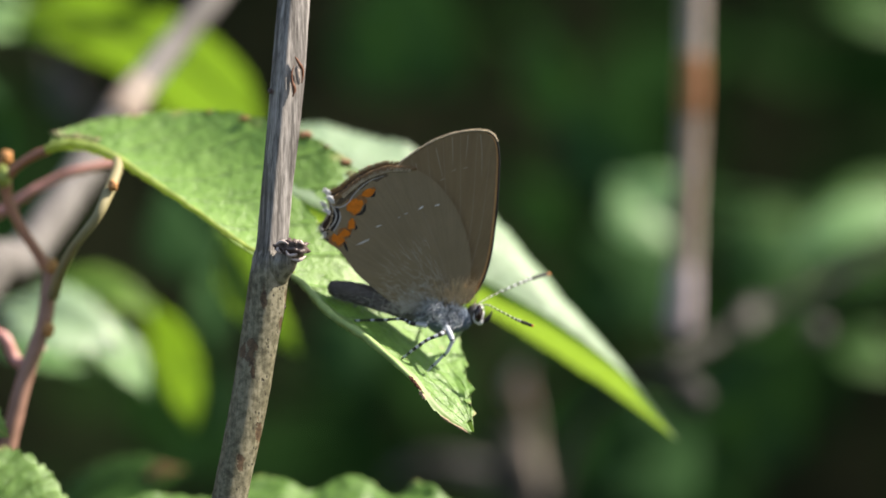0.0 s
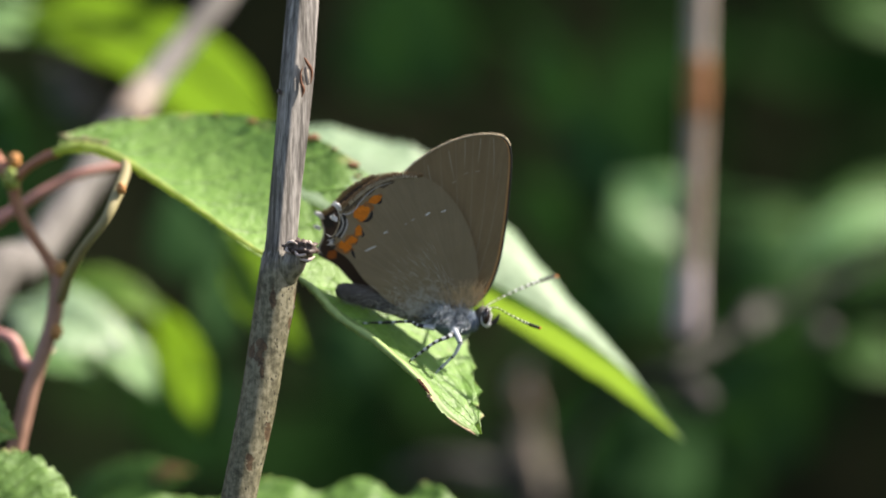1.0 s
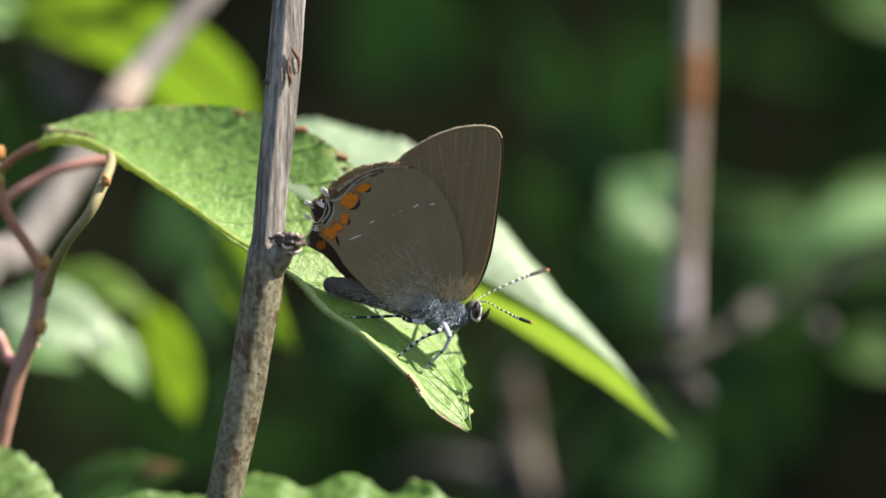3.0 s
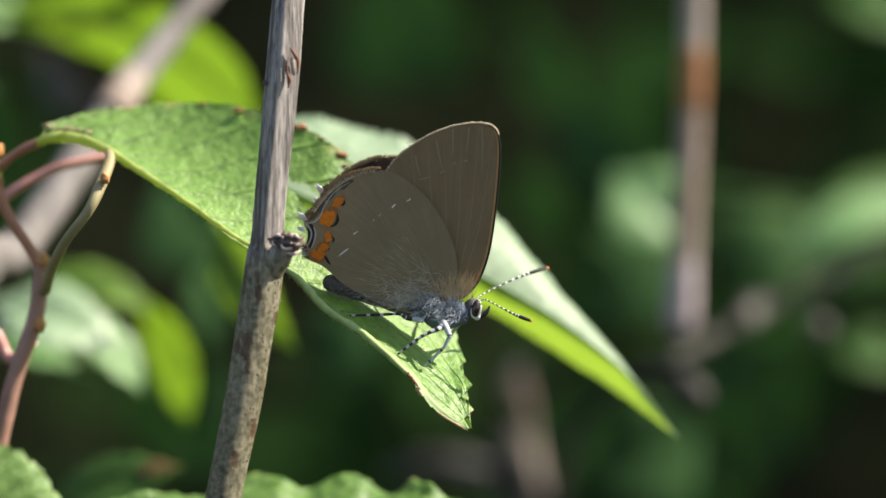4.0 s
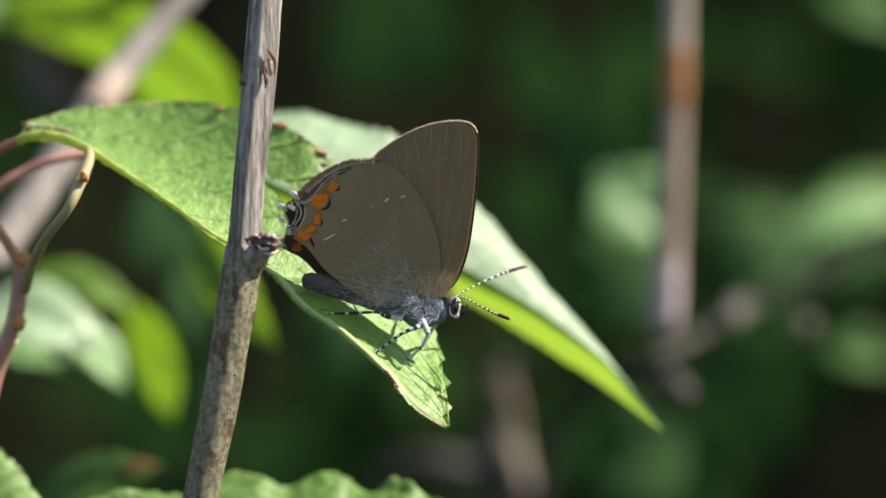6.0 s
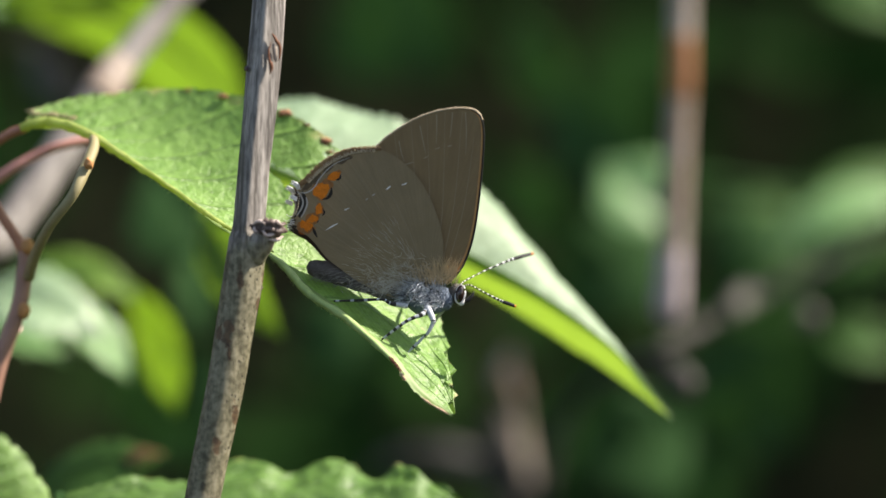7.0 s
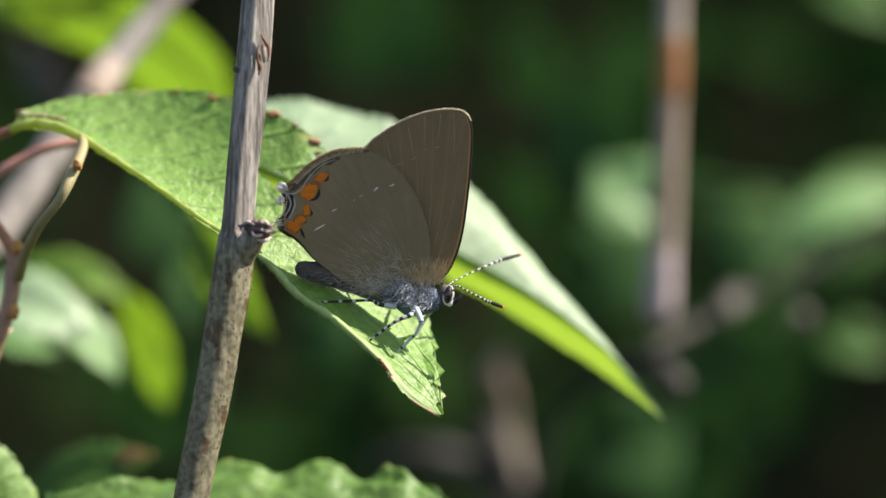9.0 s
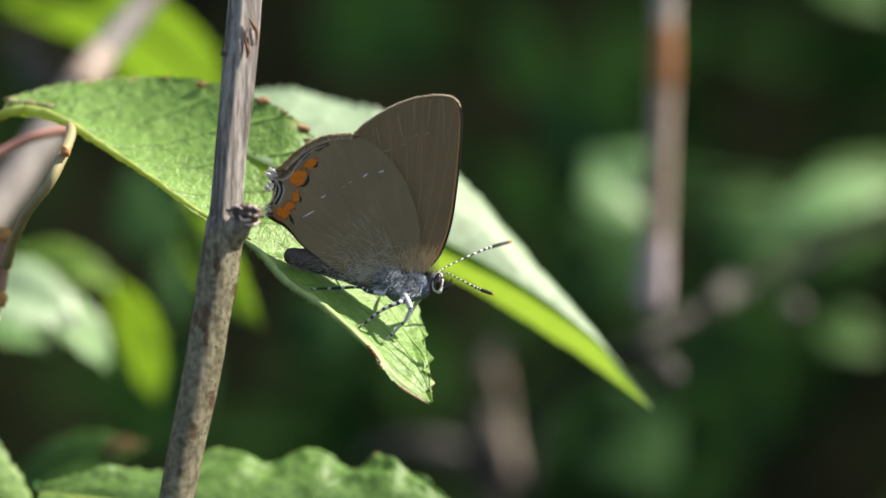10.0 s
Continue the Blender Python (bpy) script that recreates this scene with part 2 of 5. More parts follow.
    low_h = calc(n, l, "MULTIPLY_ADD", pit, -0.8, calc(n, l, "MULTIPLY_ADD", scar, -0.5, calc(n, l, "MULTIPLY", mottle, 0.5)))
    up_h = calc(n, l, "MULTIPLY_ADD", crack, -0.4, streak)
    h = calc(n, l, "ADD", calc(n, l, "MULTIPLY", up, up_h), calc(n, l, "MULTIPLY", calc(n, l, "SUBTRACT", 1.0, up), low_h))
    bump(n, l, h, b, 0.35, 0.00015)
    return m


def plain_material(name, colour, rough=0.5, spec=0.5, scale=900, vary=0.3, relief=0.25):
    """A colour with mottling at two scales and a fine relief."""
    m, n, l, b = material(name, rough, spec)
    ob = coords(n)
    f = noise_node(n, l, ob, scale, 5)
    g = noise_node(n, l, ob, scale * 0.2, 3)
    col = mix(n, l, f, tuple(c * (1 - vary) for c in colour), tuple(min(1, c * (1 + vary)) for c in colour))
    col = mix(n, l, calc(n, l, "MULTIPLY", g, vary), col, tuple(c * 0.5 for c in colour))
    l.new(col, b.inputs["Base Color"])
    bump(n, l, f, b, relief, 0.0002)
    return m


def wing_material(name, dark, light, grain_colour):
    """Dull scales with fine streaks that fan out from the wing's root."""
    m, n, l, b = material(name, 0.6, 0.25)
    ob = coords(n)
    sep = n.new("ShaderNodeSeparateXYZ")
    l.new(ob, sep.inputs[0])
    x, z = sep.outputs["X"], sep.outputs["Z"]
    reach = calc(n, l, "SQRT", calc(n, l, "MULTIPLY_ADD", x, x, calc(n, l, "MULTIPLY", z, z)))
    fan = n.new("ShaderNodeCombineXYZ")
    l.new(calc(n, l, "MULTIPLY", calc(n, l, "ARCTAN2", z, x), 22.0), fan.inputs["X"])
    l.new(calc(n, l, "MULTIPLY", reach, 110.0), fan.inputs["Y"])
    streak = noise_node(n, l, fan.outputs[0], 1.6, 4)
    grain = noise_node(n, l, ob, 8000, 3)
    cloud = noise_node(n, l, ob, 260, 4)
    col = ramp(n, l, calc(n, l, "MULTIPLY_ADD", streak, 0.55, calc(n, l, "MULTIPLY", cloud, 0.45)), [(0.3, dark), (0.7, light)])
    col = mix(n, l, calc(n, l, "MULTIPLY", grain, 0.45), col, grain_colour)
    l.new(col, b.inputs["Base Color"])
    b.inputs["Sheen Weight"].default_value = 0.15
    bump(n, l, calc(n, l, "MULTIPLY_ADD", streak, 0.5, grain), b, 0.2, 0.00005)
    through_light(m, n, l, b, (0.20, 0.13, 0.08), 0.05)
    return m


def undergrowth_material():
    m, n, l, b = material("undergrowth_leaves", 0.8, 0.02)
    g = n.new("ShaderNodeNewGeometry")
    # the thicket's shade is put into these very dark greens
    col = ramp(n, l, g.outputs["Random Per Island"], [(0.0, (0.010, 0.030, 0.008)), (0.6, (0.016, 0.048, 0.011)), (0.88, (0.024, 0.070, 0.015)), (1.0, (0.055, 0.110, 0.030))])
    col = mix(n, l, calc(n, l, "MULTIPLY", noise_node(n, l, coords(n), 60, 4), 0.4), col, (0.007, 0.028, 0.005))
    l.new(col, b.inputs["Base Color"])
    through_light(m, n, l, b, col, 0.15)
    return m


def ground_material():
    m, n, l, b = material("forest_soil", 1.0, 0.0)
    ob = coords(n)
    # soil darkened to carry the shade below the thicket
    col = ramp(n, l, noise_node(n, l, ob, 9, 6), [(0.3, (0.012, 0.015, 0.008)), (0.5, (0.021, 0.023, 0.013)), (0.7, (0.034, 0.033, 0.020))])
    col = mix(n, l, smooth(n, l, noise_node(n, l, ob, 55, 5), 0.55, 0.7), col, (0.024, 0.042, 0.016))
    l.new(col, b.inputs["Base Color"])
    bump(n, l, noise_node(n, l, ob, 70, 6), b, 0.8, 0.02)
    return m


LEAF = leaf_material("near_leaf", (0.078, 0.192, 0.022), (0.185, 0.335, 0.068), (0.30, 0.50, 0.035), 0.28, 0.47, 11, 0.7, 0.6, 0.80, 4.2, 0.50)
LEAF_RIM = plain_material("pale_leaf_margin", (0.16, 0.25, 0.07), 0.55, 0.4, 1100, 0.3, 0.2)
LEAF_LOW = leaf_material("low_leaf", (0.045, 0.125, 0.020), (0.115, 0.230, 0.045), (0.30, 0.46, 0.05), 0.25, 0.5, 8, 0.6, 0.6, 0.5, 2.0, 0.4)
# whitish green of the back leaf includes the sheen of the sun
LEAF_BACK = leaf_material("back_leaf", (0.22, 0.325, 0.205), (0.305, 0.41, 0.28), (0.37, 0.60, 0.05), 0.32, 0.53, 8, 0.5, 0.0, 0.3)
LEAF_LIME = leaf_material("lime_leaf", (0.12, 0.26, 0.03), (0.20, 0.36, 0.05), (0.165, 0.30, 0.02), 0.5, 0.5, 7)
LEAF_PALE = leaf_material("pale_leaf", (0.13, 0.27, 0.08), (0.22, 0.38, 0.13), (0.25, 0.42, 0.08), 0.2, 0.5, 8, 1.0, 0.0, 0.15)
LEAF_GLOW = leaf_material("glowing_leaf", (0.12, 0.26, 0.03), (0.20, 0.36, 0.05), (0.21, 0.38, 0.020), 0.48, 0.55, 7)
# palest leaf green, sunlit gloss put into the colour
LEAF_SHEEN = leaf_material("leaf_painted_sheen", (0.20, 0.32, 0.17), (0.30, 0.42, 0.26), (0.25, 0.42, 0.08), 0.15, 0.38, 8, 1.0, 0.0, 0.15)
# darkest leaf green, with shade put into the colour
LEAF_DARK = leaf_material("leaf_painted_shade", (0.018, 0.058, 0.015), (0.034, 0.092, 0.026), (0.034, 0.10, 0.018), 0.2, 0.7, 7, 0.08)
LEAF_MID = leaf_material("dull_green_leaf", (0.028, 0.090, 0.013), (0.058, 0.145, 0.023), (0.09, 0.21, 0.02), 0.2, 0.6, 7, 0.3)
# lighter green for sunlit leaves, part of the sun is in the colour
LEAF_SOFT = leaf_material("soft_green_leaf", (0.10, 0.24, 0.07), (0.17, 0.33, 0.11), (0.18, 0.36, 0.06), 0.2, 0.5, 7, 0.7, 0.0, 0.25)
ROLLED = plain_material("pale_rolled_margin", (0.31, 0.44, 0.155), 0.55, 0.4, 1300, 0.5, 0.4)
RIB = plain_material("yellow_green_rib", (0.36, 0.44, 0.13), 0.55, 0.4, 1500, 0.55, 0.6)
through_light(RIB, RIB.node_tree.nodes, RIB.node_tree.links, RIB.node_tree.nodes["Principled BSDF"], (0.62, 0.74, 0.20), 0.4)
SCAB = plain_material("tan_scab", (0.30, 0.155, 0.085), 0.8, 0.2, 1800, 0.6, 0.6)
PINK_SCAB = plain_material("pinkish_dry_margin", (0.52, 0.36, 0.25), 0.8, 0.2, 2200, 0.5, 0.5)
RUST = plain_material("rusty_scar", (0.16, 0.066, 0.036), 0.7, 0.3, 1500, 0.5, 0.6)
PETIOLE = plain_material("reddish_stalk", (0.40, 0.17, 0.10), 0.45, 0.5, 500, 0.4)
PINK = plain_material("pink_stalk", (0.55, 0.27, 0.25), 0.45, 0.5, 500, 0.3)
TWIG = plain_material("purple_brown_twig", (0.36, 0.20, 0.155), 0.5, 0.4, 600, 0.45, 0.5)
TAN_TWIG = plain_material("tan_twig", (0.30, 0.26, 0.135), 0.6, 0.4, 600, 0.35, 0.4)
BUD = plain_material("orange_bud", (0.52, 0.25, 0.09), 0.6, 0.4, 900, 0.4, 0.6)
BARK = stem_material()
KNOT = plain_material("broken_wood", (0.105, 0.07, 0.062), 0.4, 0.5, 1600, 0.6, 0.9)
KNOT_RIM = plain_material("pale_knot_rim", (0.55, 0.44, 0.41), 0.6, 0.4, 1600, 0.4, 0.7)
DEAD = bark_material("pale_dead_wood", (0.105, 0.096, 0.092), (0.145, 0.134, 0.128), (0.20, 0.186, 0.178), (0.15, 0.13, 0.115), size=0.3)
DEAD_STALK = bark_material("brown_dead_stalk", (0.21, 0.165, 0.135), (0.27, 0.22, 0.185), (0.35, 0.295, 0.26), (0.22, 0.15, 0.10), size=0.3)
DEAD_GREY = bark_material("grey_dead_wood", (0.045, 0.042, 0.038), (0.075, 0.069, 0.062), (0.12, 0.11, 0.10), (0.045, 0.038, 0.03), size=0.3)
DEAD_DARK = bark_material("dark_dead_wood", (0.024, 0.022, 0.019), (0.042, 0.039, 0.034), (0.075, 0.069, 0.062), (0.025, 0.021, 0.017), size=0.3)
BARE_WOOD = plain_material("bare_pale_wood", (0.44, 0.37, 0.38), 0.8, 0.2, 400, 0.4, 0.5)
DEAD_ORANGE = plain_material("orange_brown_bark", (0.30, 0.14, 0.065), 0.7, 0.3, 200, 0.35)
WING = wing_material("forewing_scales", (0.159, 0.116, 0.059), (0.251, 0.187, 0.102), (0.116, 0.085, 0.046))
WING_HIND = wing_material("hindwing_scales", (0.194, 0.149, 0.087), (0.296, 0.233, 0.144), (0.144, 0.113, 0.069))
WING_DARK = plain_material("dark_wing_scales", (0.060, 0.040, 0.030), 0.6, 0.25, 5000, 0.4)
WING_MID = plain_material("dusky_wing_scales", (0.105, 0.078, 0.050), 0.6, 0.25, 4000, 0.5)
WING_RIM = plain_material("ochre_wing_edge", (0.52, 0.27, 0.11), 0.6, 0.3, 3000, 0.3)
FRINGE = plain_material("pale_brown_fringe", (0.60, 0.50, 0.36), 0.8, 0.2, 4000, 0.4, 0.6)
FRINGE_BROWN = plain_material("ochre_brown_fringe", (0.30, 0.19, 0.10), 0.8, 0.2, 2500, 0.6, 0.6)
VEIN_PALE = plain_material("pale_vein_scales", (0.29, 0.245, 0.18), 0.6, 0.3, 3000, 0.3)
VEIN = plain_material("wing_vein", (0.255, 0.205, 0.138), 0.6, 0.3, 3000, 0.3)
ORANGE = plain_material("orange_scales", (0.80, 0.20, 0.016), 0.6, 0.25, 2600, 0.5)
SPOT_RIM = plain_material("dusky_orange_scales", (0.32, 0.145, 0.055), 0.7, 0.2, 2600, 0.5)
ORANGE_DULL = plain_material("dull_orange_scales", (0.42, 0.13, 0.03), 0.7, 0.2, 2600, 0.5)
BLACK = plain_material("black_scales", (0.012, 0.011, 0.011), 0.5, 0.4, 3000, 0.4)
WHITE = plain_material("white_scales", (0.74, 0.74, 0.75), 0.6, 0.3, 3000, 0.15)
GREY_WHITE = plain_material("greyish_white_scales", (0.38, 0.37, 0.36), 0.6, 0.3, 3000, 0.2)
LEG = plain_material("pale_leg_scales", (0.44, 0.47, 0.52), 0.6, 0.3, 3000, 0.12)
BODY = plain_material("grey_blue_down", (0.125, 0.16, 0.215), 0.8, 0.2, 2600, 0.5, 0.8)
ABDOMEN = plain_material("dark_grey_abdomen", (0.085, 0.078, 0.072), 0.75, 0.25, 2400, 0.5, 0.7)
EYE = plain_material("dark_brown_eye", (0.022, 0.011, 0.010), 0.18, 0.7, 9000, 0.3, 0.15)
HAIR_GREY = plain_material("grey_hair", (0.62, 0.66, 0.73), 0.6, 0.4, 900, 0.4, 0.0)
HAIR_DARK = plain_material("dark_blue_grey_hair", (0.060, 0.066, 0.080), 0.7, 0.3, 900, 0.4, 0.0)
HAIR_FAWN = plain_material("fawn_grey_hair", (0.56, 0.53, 0.48), 0.7, 0.3, 900, 0.4, 0.0)
HAIR_DULL = plain_material("dull_grey_hair", (0.19, 0.185, 0.18), 0.7, 0.3, 900, 0.4, 0.0)
HAIR_GOLD = plain_material("golden_hair", (0.66, 0.49, 0.29), 0.6, 0.4, 900, 0.4, 0.0)
TIP = plain_material("orange_tip", (0.55, 0.20, 0.04), 0.5, 0.4, 2000, 0.2)
SOIL = ground_material()
UNDER = undergrowth_material()


# ---- building helpers (all lengths in millimetres) ----
def spline(points, count):
    """A smooth curve through the points, evenly stepped from point to point."""
    p = [Vector(q) for q in points]
    p = [2 * p[0] - p[1]] + p + [2 * p[-1] - p[-2]]
    out = []
    for i in range(count):
        s = i / (count - 1) * (len(p) - 3)
        k = min(int(s), len(p) - 4)
        f = s - k
        a, b, c, d = p[k:k + 4]
        out.append(0.5 * (2 * b + (c - a) * f + (2 * a - 5 * b + 4 * c - d) * f * f + (3 * b - a - 3 * c + d) * f ** 3))
    return out


def values(row, count):
    return [v.x for v in spline([(r, 0, 0) for r in row], count)]


def tube(bm, path, radii, sides=10, shape=None, mat=0, caps=True):
    """A round, tapering body along a path; shape(i, angle) swells or furrows it."""
    path = [Vector(p) for p in path]
    rings = []
    up = Vector((0, -1, 0.013))
    for i, p in enumerate(path):
        t = (path[min(i + 1, len(path) - 1)] - path[max(i - 1, 0)]).normalized()
        a = t.cross(up)
        if a.length < 0.05:
            a = t.cross(Vector((1, 0, 0)))
        a.normalize()
        b = a.cross(t)
        ring = []
        for k in range(sides):
            w = 2 * math.pi * k / sides
            r = radii[i] * (shape(i, w) if shape else 1)
            ring.append(bm.verts.new((p + a * math.cos(w) * r + b * math.sin(w) * r) * MM))
        rings.append(ring)
    for x, y in zip(rings, rings[1:]):
        for k in range(sides):
            f = bm.faces.new((x[k], x[(k + 1) % sides], y[(k + 1) % sides], y[k]))
            f.smooth, f.material_index = True, mat
    if caps:
        for ring in (rings[0], rings[-1]):
            f = bm.faces.new(ring)
            f.material_index = mat
    return rings


def ball(bm, centre, size, mat=0, lumps=0.0, turn=(0, 0, 0)):
    made = bmesh.ops.create_icosphere(bm, subdivisions=3, radius=1)["verts"]
    e = Euler([radians(a) for a in turn]).to_matrix()
    for v in made:
        q = Vector((v.co.x * size[0], v.co.y * size[1], v.co.z * size[2]))
        if lumps:
            q *= 1 + lumps * noise.noise(v.co * 2.3 + Vector(centre))
        v.co = (Vector(centre) + e @ q) * MM
    for f in {f for v in made for f in v.link_faces}:
        f.smooth, f.material_index = True, mat


def part(name, bm, mats, parent=None, label="", at=None):
    me = bpy.data.meshes.new(name)
    bmesh.ops.recalc_face_normals(bm, faces=bm.faces[:])
    bm.to_mesh(me)
    bm.free()
    for m in (mats if isinstance(mats, (list, tuple)) else [mats]):
        me.materials.append(m)
    ob = new(name, me)
    if parent is not None:
        ob.parent = parent
    if at is not None:
        ob.location = Vector(at) * MM
    if label:
        tagged(ob, label)
    return ob


def thing(name, label, category, group="", kind="", at=(0, 0, 0)):
    e = new(name)
    e.empty_display_size = 0.005
    e.location = Vector(at) * MM
    return tagged(e, label, category, group, kind)


def blade(bm, rib, edge, nu, nv, bulge=0.0, teeth=0, tooth=0.0, ripple=0.3, hole=None, side=1, seed=0.0, mat=0, start=0.0):
    """Half a leaf between its rib and its margin, bulged, rippled between the veins and toothed at the margin."""
    uv = bm.loops.layers.uv.verify()
    r, e = spline(rib, nu + 1), spline(edge, nu + 1)
    grid = []
    for i in range(nu + 1):
        u = i / nu
        t = (r[min(i + 1, nu)] - r[max(i - 1, 0)]).normalized()
        across = e[i] - r[i]
        n = t.cross(across)
        n = n.normalized() if n.length > 1e-6 else Vector((0, 0, 1))
        if n.z < 0:
            n = -n
        turn = teeth(u) if callable(teeth) else u * teeth
        saw = (turn + 0.9 * noise.noise(Vector((turn * 0.45, seed, 2)))) % 1.0 if teeth else 0.5
        saw = 0.6 + (saw - 0.6) * (0.8 + 0.9 * noise.noise(Vector((turn * 0.7, seed, 5))))
        row = []
        for j in range(nv + 1):
            v = j / nv
            stretch = v * (1 + ((tooth(u) if callable(tooth) else tooth) * (saw - 0.6) / max(across.length, 1.0) if v > 0.97 else 0))
            q = r[i] + across * stretch
            q += n * ((bulge(u) if callable(bulge) else bulge) * 4 * v * (1 - v) * min(1, across.length / 6))
            q += n * ripple * v * (math.sin(u * 62 - v * 5 + seed + 3 * noise.noise(Vector((u * 5, seed, 0)))) * 0.14 + noise.noise(Vector((u * 9, v * 4, seed))) * 1.2 + noise.noise(Vector((u * 38, v * 14, seed))) * 0.35)
            row.append((bm.verts.new(q * MM), u, v))
        grid.append(row)
    for i in range(nu):
        for j in range(nv):
            c = [grid[i][j], grid[i + 1][j], grid[i + 1][j + 1], grid[i][j + 1]]
            if hole and hole((c[0][1] + c[2][1]) / 2, (c[0][2] + c[2][2]) / 2):
                continue
            if (c[0][0].co - c[3][0].co).length < 1e-7 and (c[1][0].co - c[2][0].co).length < 1e-7:
                continue
            f = bm.faces.new([x[0] for x in c])
            f.smooth, f.material_index = True, mat
            for loop, x in zip(f.loops, c):
                loop[uv].uv = (x[1] + start, x[2] * side)


def simple_leaf(parent, base, tip, half, turn=0.0, mat=None, sag=0.08, fold=0.25, teeth=14, label="", seed=0.0, stalk=None):
    """A whole leaf from base to tip. turn: degrees by which its face is tipped from level view towards the sky, or below 0 towards the ground."""
    b, t = Vector(base), Vector(tip)
    along = t - b
    d = along.normalized()
    face = Vector((0, -1, 0)) - d * d.dot(Vector((0, -1, 0)))
    face.normalize()
    tipped = [Matrix.Rotation(radians(a), 3, d) @ face for a in (turn, -turn)]
    face = max(tipped, key=lambda q: q.z) if turn > 0 else min(tipped, key=lambda q: q.z)
    side = d.cross(face).normalized()
    rib = [b + along * f + face * sag * along.length * (4 * f * (1 - f)) for f in (0, 0.25, 0.5, 0.75, 1)]
    shape = (0.05, 0.86, 1.0, 0.66, 0.0)
    bm = bmesh.new()
    for s in (1, -1):
        edge = [p + (side * s + face * fold).normalized() * half * w for p, w in zip(rib, shape)]
        blade(bm, rib, edge, 42, 7, 0.5 * s * 0 + 0.6, teeth, 0.9, 0.35, None, s, seed + s)
    bmesh.ops.remove_doubles(bm, verts=bm.verts[:], dist=1e-6)
    leaf = part("leaf", bm, mat, parent, label)
    bm = bmesh.new()
    tube(bm, spline(rib, 14), values((0.9, 0.6, 0.45, 0.3, 0.1), 14), 6)
    part("midrib", bm, RIB if mat is LEAF else mat, leaf)
    if stalk is not None:
        bm = bmesh.new()
        tube(bm, spline([stalk, (Vector(stalk) + b) / 2 + Vector((0, 0, 1.5)), b], 10), values((0.7, 0.55, 0.6), 10), 8)
        part("petiole", bm, PETIOLE if mat is LEAF else LEAF_DARK, parent)
    return leaf


# ---- ground ----
def build_ground():
    bm = bmesh.new()
    xs = [-60, -25, -10, -4, -2] + [x * 0.1 for x in range(-15, 16)] + [2, 4, 10, 25, 60]
    ys = [-60, -25, -10, -4, -2, -1, -0.5] + [y * 0.06 for y in range(0, 31)] + [2.2, 3, 5, 10, 25, 60]
    rows = []
    for y in ys:
        s = min(1, max(0, (y - 0.62) / 0.5))
        rise = s * s * (3 - 2 * s) * 1.25
        rows.append([bm.verts.new((x, y, -0.55 + rise + 0.06 * noise.noise(Vector((x * 3, y * 3, 0))))) for x in xs])
    for a, b in zip(rows, rows[1:]):
        for i in range(len(xs) - 1):
            bm.faces.new((a[i], a[i + 1], b[i + 1], b[i])).smooth = True
    tagged(part("ground", bm, SOIL), "soil bank under a thicket, shade put into its dark colour", "ground", kind="structure")


def build_undergrowth():
    """Small leaves that cover the bank, shade put into their colour; nobody could count them."""
    rng = random.Random(11)
    verts, faces = [], []
    for _ in range(7000):
        # spread far up and right, out of view, so unseen leaves block the sun
        y = rng.uniform(0.36, 1.05)
        x = rng.uniform(-0.45, 1.0)
        z = rng.uniform(-0.45, 0.95)
        if noise.noise(Vector((x * 11, y * 5, z * 11))) < -0.05:
            continue
        if math.hypot(x + 0.06, (y - 0.62) * 0.12, (z - 0.065) * 0.8) < 0.045:
            continue
        size = rng.uniform(0.02, 0.05)
        yaw, tip, lean = rng.uniform(0, 6.28), rng.uniform(-0.9, 0.5), rng.uniform(-0.5, 0.5)
        m = Matrix.Translation((x, y, z)) @ Euler((tip + 1.35, lean, 0)).to_matrix().to_4x4() @ Matrix.Rotation(yaw, 4, "Z")
        k = len(verts)
        outline = [(0, 0), (0.3, 0.26), (0.62, 0.24), (1, 0), (0.62, -0.24), (0.3, -0.26)]
        verts.extend(m @ Vector((a * size, b * size, abs(b) * size * 0.4)) for a, b in outline)
        faces.extend([(k, k + 1, k + 2), (k, k + 2, k + 3), (k, k + 3, k + 4), (k, k + 4, k + 5)])
    me = bpy.data.meshes.new("undergrowth")
    me.from_pydata(verts, [], faces)
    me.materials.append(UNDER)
    tagged(new("undergrowth", me), "dense undergrowth leaves, shade put into their dark green, unseen ones added to block sun", "undergrowth", kind="stuff")


